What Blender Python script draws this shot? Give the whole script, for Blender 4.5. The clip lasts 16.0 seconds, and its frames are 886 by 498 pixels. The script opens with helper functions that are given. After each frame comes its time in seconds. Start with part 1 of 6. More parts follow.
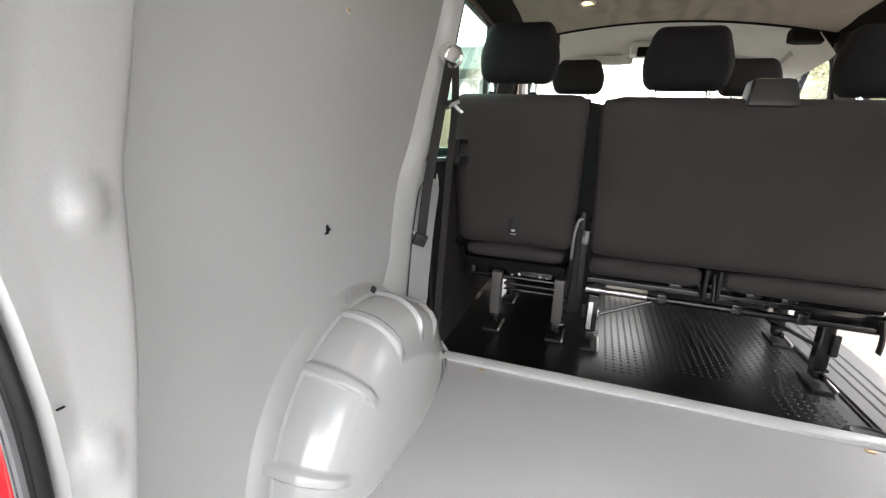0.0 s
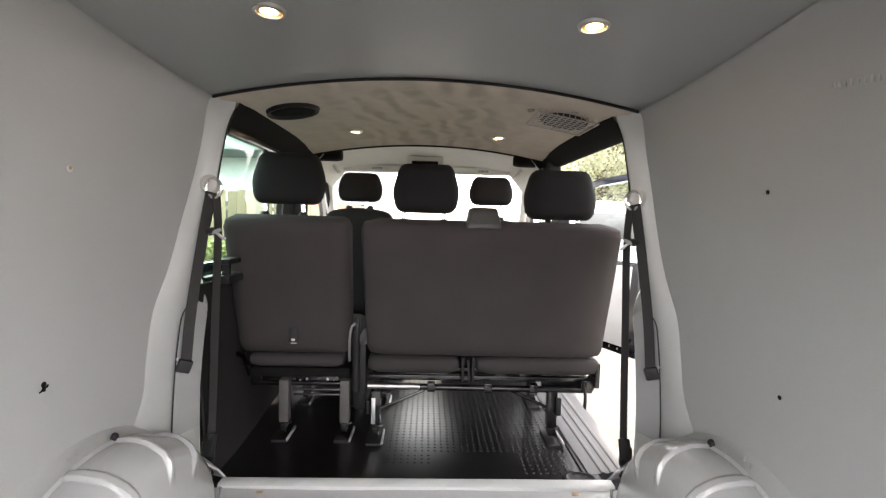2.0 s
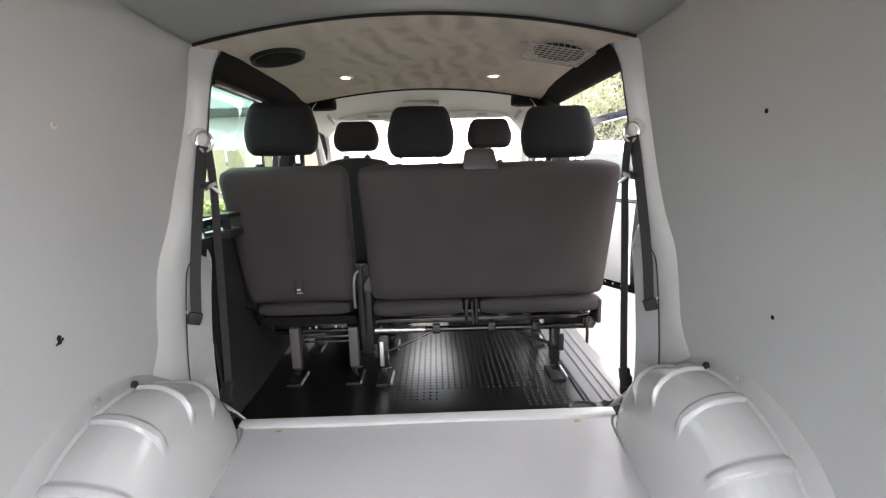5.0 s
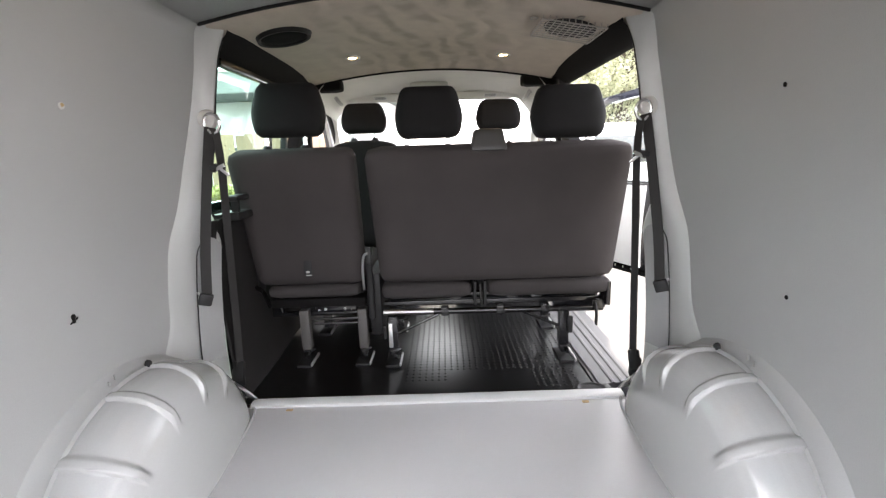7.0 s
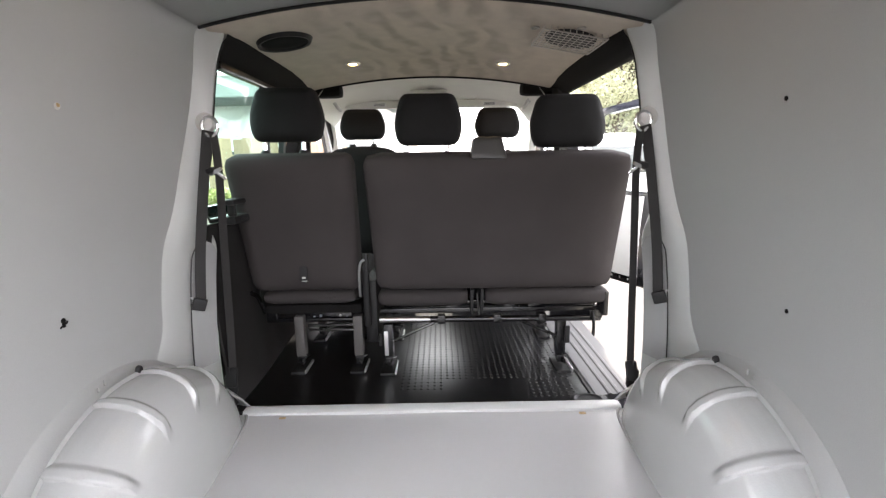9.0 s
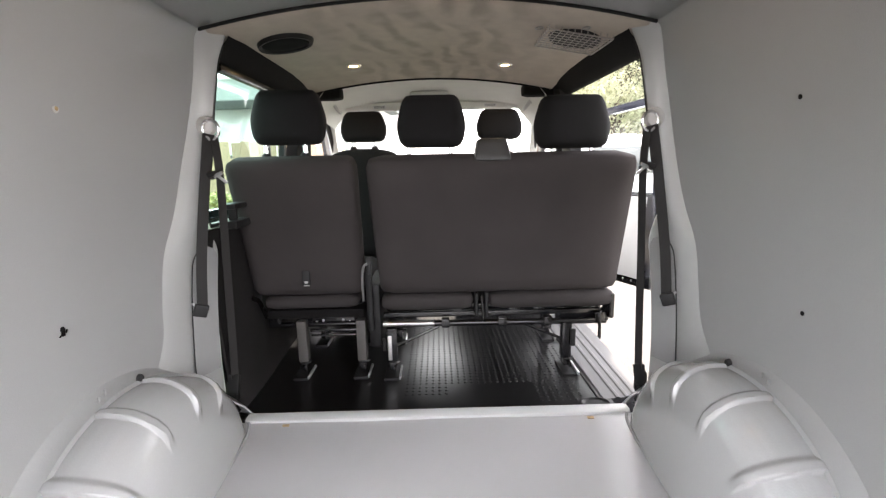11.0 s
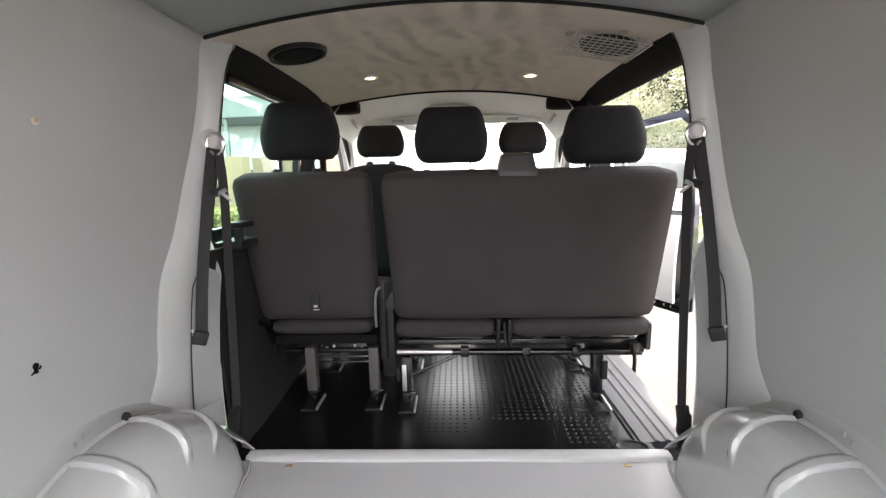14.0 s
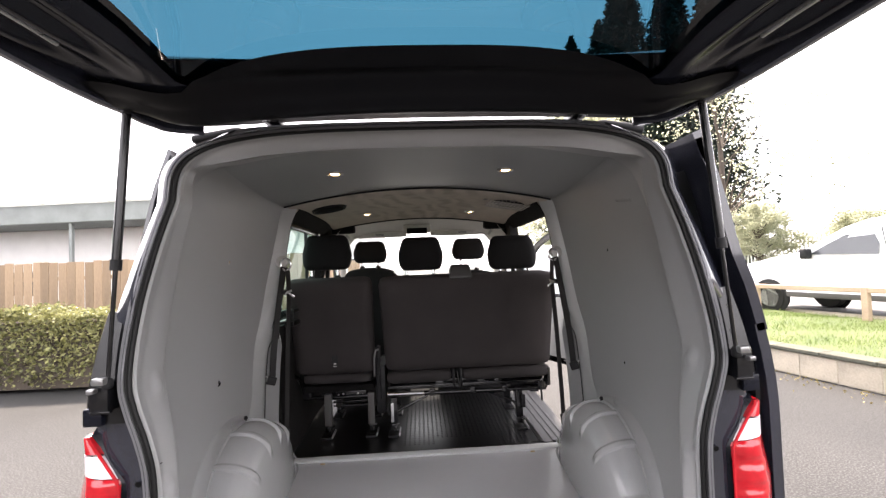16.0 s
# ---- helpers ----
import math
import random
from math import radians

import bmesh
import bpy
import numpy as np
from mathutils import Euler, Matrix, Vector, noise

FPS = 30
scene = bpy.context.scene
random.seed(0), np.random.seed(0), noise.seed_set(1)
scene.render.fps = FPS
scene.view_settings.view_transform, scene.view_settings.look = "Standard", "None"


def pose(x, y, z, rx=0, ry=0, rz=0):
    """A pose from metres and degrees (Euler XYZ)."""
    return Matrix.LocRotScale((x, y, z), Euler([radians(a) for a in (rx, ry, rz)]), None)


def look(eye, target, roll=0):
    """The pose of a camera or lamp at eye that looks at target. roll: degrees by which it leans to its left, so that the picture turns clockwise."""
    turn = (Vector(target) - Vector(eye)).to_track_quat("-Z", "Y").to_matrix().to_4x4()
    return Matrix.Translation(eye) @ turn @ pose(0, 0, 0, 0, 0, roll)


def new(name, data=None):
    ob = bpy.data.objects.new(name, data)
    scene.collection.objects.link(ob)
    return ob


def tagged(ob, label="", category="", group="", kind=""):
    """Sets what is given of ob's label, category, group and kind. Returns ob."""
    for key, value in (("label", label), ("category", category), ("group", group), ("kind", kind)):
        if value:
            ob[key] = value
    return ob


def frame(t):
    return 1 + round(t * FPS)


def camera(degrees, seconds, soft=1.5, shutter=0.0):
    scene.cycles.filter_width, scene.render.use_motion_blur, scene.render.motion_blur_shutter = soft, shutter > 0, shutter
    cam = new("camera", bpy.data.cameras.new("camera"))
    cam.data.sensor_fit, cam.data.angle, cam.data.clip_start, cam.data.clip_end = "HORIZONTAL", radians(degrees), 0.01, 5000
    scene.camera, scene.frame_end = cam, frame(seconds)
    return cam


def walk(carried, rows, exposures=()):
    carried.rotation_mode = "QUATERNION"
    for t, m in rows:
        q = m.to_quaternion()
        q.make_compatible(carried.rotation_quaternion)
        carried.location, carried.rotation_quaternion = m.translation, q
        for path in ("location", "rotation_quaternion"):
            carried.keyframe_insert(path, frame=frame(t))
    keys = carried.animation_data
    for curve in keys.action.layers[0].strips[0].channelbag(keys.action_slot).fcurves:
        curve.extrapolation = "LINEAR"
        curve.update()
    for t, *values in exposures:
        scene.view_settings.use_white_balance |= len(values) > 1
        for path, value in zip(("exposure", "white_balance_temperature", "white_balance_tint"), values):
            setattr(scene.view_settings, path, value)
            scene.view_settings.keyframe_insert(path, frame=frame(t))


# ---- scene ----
# The camera and its walk. Van: x across, y towards the bonnet, z up from the tarmac.
cam = camera(89.8, 16.0, soft=1.35)
PATH = [
    (0, (-0.238, -0.100, 1.377), (-0.851, 1.743, 0.898), 2.7),
    (0.5, (-0.116, -0.147, 1.467), (-0.725, 1.757, 1.398), 2.7),
    (1, (-0.012, -0.129, 1.524), (-0.560, 1.793, 1.606), 3.6),
    (1.5, (0.030, -0.147, 1.557), (-0.066, 1.850, 1.612), 3.3),
    (2, (0.020, -0.199, 1.556), (0.089, 1.795, 1.419), 1.6),
    (2.5, (0.032, -0.220, 1.559), (0.110, 1.769, 1.364), 0.7),
    (3, (0.046, -0.209, 1.558), (0.110, 1.775, 1.313), -0.3),
    (3.5, (0.049, -0.207, 1.538), (0.123, 1.767, 1.223), -0.8),
    (4, (0.054, -0.206, 1.530), (0.110, 1.764, 1.192), -1.1),
    (6.5, (0.054, -0.206, 1.515), (0.066, 1.754, 1.117), -1.7),
    (7, (0.056, -0.202, 1.511), (0.050, 1.754, 1.094), -1.8),
    (7.5, (0.054, -0.200, 1.513), (0.057, 1.757, 1.103), -1.4),
    (8, (0.048, -0.201, 1.512), (0.054, 1.758, 1.108), -1.2),
    (8.5, (0.046, -0.195, 1.513), (0.069, 1.763, 1.104), -0.9),
    (9, (0.048, -0.190, 1.512), (0.062, 1.772, 1.125), -0.8),
    (11.5, (0.022, -0.146, 1.512), (0.043, 1.819, 1.140), -1.3),
    (12, (0.023, -0.036, 1.514), (-0.077, 1.931, 1.163), -1.5),
    (12.5, (0.028, 0.027, 1.503), (-0.147, 1.983, 1.125), -1.8),
    (13, (0.049, 0.035, 1.506), (-0.109, 1.993, 1.130), -1.9),
    (13.5, (0.049, 0.026, 1.509), (-0.040, 1.986, 1.123), -1.9),
    (14, (0.023, -0.025, 1.519), (-0.038, 1.950, 1.205), -1.1),
    (14.5, (-0.013, -0.203, 1.526), (0.121, 1.792, 1.464), -0.9),
    (14.9, (-0.015, -0.403, 1.554), (0.188, 1.584, 1.615), -0.3),
    (15, (-0.019, -0.460, 1.550), (0.153, 1.529, 1.656), -0.4),
    (15.3, (0.000, -0.667, 1.533), (0.091, 1.330, 1.577), -0.8),
    (15.5, (-0.003, -0.796, 1.531), (0.073, 1.202, 1.577), 0.0),
    (16, (0.001, -1.076, 1.599), (0.108, 0.920, 1.674), -2.2),
]
EXPOSURE = [(0.0, 3.02, 7250, 13), (1.2, 3.20, 7800, 15), (2.0, 3.12, 7350, 15), (3.5, 3.16, 7080, 15), (7.0, 3.18, 7050, 15), (12.5, 3.12, 7180, 16),
            (14.0, 3.07, 7150, 15), (15.0, 3.62, 7200, 18), (15.5, 3.26, 7200, 18), (16.0, 2.02, 7200, 19)]
walk(cam, [(t, look(eye, target, roll)) for t, eye, target, roll in PATH], EXPOSURE)

# ---- world and sun ----
SUN_EL, SUN_AZ = 60.0, -2.0   # degrees; azimuth from +y towards +x
world = bpy.data.worlds.new("sky")
scene.world = world
world.use_nodes = True
wn = world.node_tree
wn.nodes.clear()
sky = wn.nodes.new("ShaderNodeTexSky")
sky.sky_type = "NISHITA"
sky.sun_disc = False
sky.sun_elevation, sky.sun_rotation = radians(SUN_EL), radians(SUN_AZ)
sky.air_density, sky.dust_density, sky.ozone_density = 1.0, 3.0, 1.0
soft_cloud = wn.nodes.new("ShaderNodeMixRGB")
soft_cloud.inputs[0].default_value = 0.75
soft_cloud.inputs[2].default_value = (8.75, 9.2, 9.9, 1)
bg = wn.nodes.new("ShaderNodeBackground")
bg.inputs[1].default_value = 0.15
wo = wn.nodes.new("ShaderNodeOutputWorld")
wn.links.new(sky.outputs[0], soft_cloud.inputs[1])
wn.links.new(soft_cloud.outputs[0], bg.inputs[0])
wn.links.new(bg.outputs[0], wo.inputs[0])
sun_data = bpy.data.lights.new("sun", "SUN")
sun_data.energy, sun_data.angle, sun_data.color = 4.0, radians(3.0), (1.0, 0.94, 0.85)
sun = new("sun", sun_data)
_a, _e = radians(SUN_AZ), radians(SUN_EL)
sun.matrix_world = look((20 * math.sin(_a) * math.cos(_e), 20 * math.cos(_a) * math.cos(_e), 20 * math.sin(_e)), (0, 0, 0))


# ---- materials ----
def material(name, color, rough=0.5, metal=0.0, vary=0.12, scale=6.0, grain=60.0, bump=0.05, rough_vary=0.12,
             color2=None, coat=0.0, emit=None, sheen=0.0, detail=6.0, random_tint=0.0, stretch=(1, 1, 1), spec=0.5, island=0.0):
    """A surface with two scales of colour variation, roughness variation and a fine bump."""
    m = bpy.data.materials.new(name)
    m.use_nodes = True
    nt = m.node_tree
    nt.nodes.clear()
    N, L = nt.nodes.new, nt.links.new
    out, p = N("ShaderNodeOutputMaterial"), N("ShaderNodeBsdfPrincipled")
    L(p.outputs[0], out.inputs[0])
    tc, mp = N("ShaderNodeTexCoord"), N("ShaderNodeMapping")
    mp.inputs["Scale"].default_value = stretch
    L(tc.outputs["Object"], mp.inputs[0])
    n1, n2 = N("ShaderNodeTexNoise"), N("ShaderNodeTexNoise")
    n1.inputs["Scale"].default_value, n1.inputs["Detail"].default_value = scale, detail
    n2.inputs["Scale"].default_value, n2.inputs["Detail"].default_value = grain, 3.0
    for n in (n1, n2):
        L(mp.outputs[0], n.inputs["Vector"])
    mixn = N("ShaderNodeMath")
    mixn.operation = "MULTIPLY_ADD"
    mixn.inputs[1].default_value = 0.65
    add = N("ShaderNodeMath")
    add.operation = "MULTIPLY"
    add.inputs[1].default_value = 0.35
    L(n2.outputs[0], add.inputs[0])
    L(n1.outputs[0], mixn.inputs[0])
    L(add.outputs[0], mixn.inputs[2])
    ramp = N("ShaderNodeValToRGB")
    c2 = color2 or tuple(min(1.0, c * (1 + vary)) for c in color)
    c1 = color if color2 else tuple(c * (1 - vary) for c in color)
    ramp.color_ramp.elements[0].position, ramp.color_ramp.elements[1].position = 0.34, 0.66
    ramp.color_ramp.elements[0].color, ramp.color_ramp.elements[1].color = (*c1, 1), (*c2, 1)
    L(mixn.outputs[0], ramp.inputs[0])
    col = ramp.outputs[0]
    if random_tint or island:
        hsv = N("ShaderNodeHueSaturation")
        mr = N("ShaderNodeMapRange")
        k = random_tint or island
        mr.inputs[3].default_value, mr.inputs[4].default_value = 1 - k, 1 + k
        if random_tint:
            L(N("ShaderNodeObjectInfo").outputs["Random"], mr.inputs[0])
        else:
            L(N("ShaderNodeNewGeometry").outputs["Random Per Island"], mr.inputs[0])
        L(mr.outputs[0], hsv.inputs["Value"])
        L(col, hsv.inputs["Color"])
        col = hsv.outputs[0]
    L(col, p.inputs["Base Color"])
    rr = N("ShaderNodeMapRange")
    rr.inputs[3].default_value, rr.inputs[4].default_value = max(0.02, rough - rough_vary), min(1.0, rough + rough_vary)
    L(n1.outputs[0], rr.inputs[0])
    L(rr.outputs[0], p.inputs["Roughness"])
    p.inputs["Metallic"].default_value = metal
    p.inputs["Specular IOR Level"].default_value = spec
    p.inputs["Coat Weight"].default_value = coat
    p.inputs["Coat Roughness"].default_value = 0.05
    p.inputs["Sheen Weight"].default_value = sheen
    if emit:
        p.inputs["Emission Color"].default_value = (*emit[0], 1)
        p.inputs["Emission Strength"].default_value = emit[1]
    if bump:
        b = N("ShaderNodeBump")
        b.inputs["Strength"].default_value, b.inputs["Distance"].default_value = bump, 0.004
        L(mixn.outputs[0] if grain < 30 else n2.outputs[0], b.inputs["Height"])
        L(b.outputs[0], p.inputs["Normal"])
    return m


def glass_material(name, tint, gloss=0.08, rough=0.0):
    """A thin pane: tinted see-through with a mirror gloss on it."""
    m = bpy.data.materials.new(name)
    m.use_nodes = True
    nt = m.node_tree
    nt.nodes.clear()
    N, L = nt.nodes.new, nt.links.new
    out, mix, tr, gl = N("ShaderNodeOutputMaterial"), N("ShaderNodeMixShader"), N("ShaderNodeBsdfTransparent"), N("ShaderNodeBsdfGlossy")
    tr.inputs[0].default_value = (*tint, 1)
    gl.inputs["Roughness"].default_value = rough
    lw, pw, ma = N("ShaderNodeLayerWeight"), N("ShaderNodeMath"), N("ShaderNodeMath")
    lw.inputs[0].default_value = 0.5
    pw.operation, ma.operation = "POWER", "MULTIPLY_ADD"
    pw.inputs[1].default_value = 4.0
    ma.inputs[1].default_value, ma.inputs[2].default_value = 0.75, gloss * 0.5
    L(lw.outputs["Facing"], pw.inputs[0])
    L(pw.outputs[0], ma.inputs[0])
    L(ma.outputs[0], mix.inputs[0])
    L(tr.outputs[0], mix.inputs[1])
    L(gl.outputs[0], mix.inputs[2])
    L(mix.outputs[0], out.inputs[0])
    return m


def suede_material(name):
    """Brushed suede: soft pale and dark strokes where the nap lies this way or that."""
    m = material(name, (0.50, 0.438, 0.370), 0.95, vary=0.07, scale=14, grain=240, bump=0.25)
    nt = m.node_tree
    N, L = nt.nodes.new, nt.links.new
    p = [n for n in nt.nodes if n.type == "BSDF_PRINCIPLED"][0]
    old = p.inputs["Base Color"].links[0].from_socket
    tc, mp = N("ShaderNodeTexCoord"), N("ShaderNodeMapping")
    mp.inputs["Scale"].default_value = (1.0, 0.62, 1.0)
    mp.inputs["Rotation"].default_value = (0, 0, 0.25)
    L(tc.outputs["Object"], mp.inputs[0])
    stroke, where = N("ShaderNodeTexWave"), N("ShaderNodeTexNoise")
    stroke.wave_profile = "SIN"
    stroke.inputs["Scale"].default_value, stroke.inputs["Distortion"].default_value = 2.7, 7.5
    stroke.inputs["Detail"].default_value, stroke.inputs["Detail Scale"].default_value, stroke.inputs["Detail Roughness"].default_value = 2.0, 1.5, 0.55
    where.inputs["Scale"].default_value, where.inputs["Detail"].default_value = 6.0, 2.0
    L(mp.outputs[0], stroke.inputs["Vector"])
    L(tc.outputs["Object"], where.inputs["Vector"])
    ramp, patch = N("ShaderNodeValToRGB"), N("ShaderNodeMapRange")
    ramp.color_ramp.elements[0].position, ramp.color_ramp.elements[1].position = 0.10, 0.85
    ramp.color_ramp.elements[0].color, ramp.color_ramp.elements[1].color = (0.76, 0.75, 0.735, 1), (1.07, 1.07, 1.06, 1)
    patch.inputs[1].default_value, patch.inputs[2].default_value = 0.36, 0.56
    L(stroke.outputs["Fac"], ramp.inputs[0])
    L(where.outputs[0], patch.inputs[0])
    # the nap is ruffled along the middle and lies smooth towards the sides
    sep, off, wide, mask = N("ShaderNodeSeparateXYZ"), N("ShaderNodeMath"), N("ShaderNodeMapRange"), N("ShaderNodeMath")
    L(tc.outputs["Object"], sep.inputs[0])
    off.operation, mask.operation = "ABSOLUTE", "MULTIPLY"
    L(sep.outputs[0], off.inputs[0])
    wide.inputs[1].default_value, wide.inputs[2].default_value = 0.20, 0.50
    wide.inputs[3].default_value, wide.inputs[4].default_value = 1.0, 0.22
    L(off.outputs[0], wide.inputs[0])
    L(patch.outputs[0], mask.inputs[0])
    L(wide.outputs[0], mask.inputs[1])
    mul = N("ShaderNodeMixRGB")
    mul.blend_type = "MULTIPLY"
    L(mask.outputs[0], mul.inputs[0])
    L(old, mul.inputs[1])
    L(ramp.outputs[0], mul.inputs[2])
    L(mul.outputs[0], p.inputs["Base Color"])
    return m


def leaf_material(name, dark, pale, thin=0.45):
    """Leaves that let some light through, each of its own shade."""
    m = bpy.data.materials.new(name)
    m.use_nodes = True
    nt = m.node_tree
    nt.nodes.clear()
    N, L = nt.nodes.new, nt.links.new
    out, mix, tr, p = N("ShaderNodeOutputMaterial"), N("ShaderNodeMixShader"), N("ShaderNodeBsdfTranslucent"), N("ShaderNodeBsdfPrincipled")
    geo, ramp, tc, no, ad = N("ShaderNodeNewGeometry"), N("ShaderNodeValToRGB"), N("ShaderNodeTexCoord"), N("ShaderNodeTexNoise"), N("ShaderNodeMath")
    no.inputs["Scale"].default_value = 0.9
    L(tc.outputs["Object"], no.inputs["Vector"])
    ad.operation = "MULTIPLY_ADD"
    ad.inputs[1].default_value = 0.6
    L(geo.outputs["Random Per Island"], ad.inputs[0])
    half = N("ShaderNodeMath")
    half.operation = "MULTIPLY"
    half.inputs[1].default_value = 0.4
    L(no.outputs[0], half.inputs[0])
    L(half.outputs[0], ad.inputs[2])
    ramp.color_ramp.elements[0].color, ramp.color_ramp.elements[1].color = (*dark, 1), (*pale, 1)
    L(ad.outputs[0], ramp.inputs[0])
    L(ramp.outputs[0], p.inputs["Base Color"])
    L(ramp.outputs[0], tr.inputs[0])
    p.inputs["Roughness"].default_value = 0.45
    mix.inputs[0].default_value = thin
    L(p.outputs[0], mix.inputs[1])
    L(tr.outputs[0], mix.inputs[2])
    L(mix.outputs[0], out.inputs[0])
    return m


def tarmac_material(name):
    """Worn tarmac: dark binder with pale chippings, broad damp and dry patches."""
    m = material(name, (0.034, 0.034, 0.034), 0.65, vary=0.3, scale=0.7, grain=80, bump=0.9, rough_vary=0.15, spec=0.25)
    nt = m.node_tree
    N, L = nt.nodes.new, nt.links.new
    p = [n for n in nt.nodes if n.type == "BSDF_PRINCIPLED"][0]
    old = p.inputs["Base Color"].links[0].from_socket
    tc, chip, ramp, mix = N("ShaderNodeTexCoord"), N("ShaderNodeTexNoise"), N("ShaderNodeValToRGB"), N("ShaderNodeMixRGB")
    chip.inputs["Scale"].default_value, chip.inputs["Detail"].default_value = 75.0, 3.0
    L(tc.outputs["Object"], chip.inputs["Vector"])
    ramp.color_ramp.elements[0].position, ramp.color_ramp.elements[1].position = 0.49, 0.62
    ramp.color_ramp.elements[0].color, ramp.color_ramp.elements[1].color = (0.66, 0.66, 0.66, 1), (2.0, 2.0, 1.95, 1)
    mix.blend_type = "MULTIPLY"
    mix.inputs[0].default_value = 1.0
    L(chip.outputs[0], ramp.inputs[0])
    L(old, mix.inputs[1])
    L(ramp.outputs[0], mix.inputs[2])
    L(mix.outputs[0], p.inputs["Base Color"])
    return m


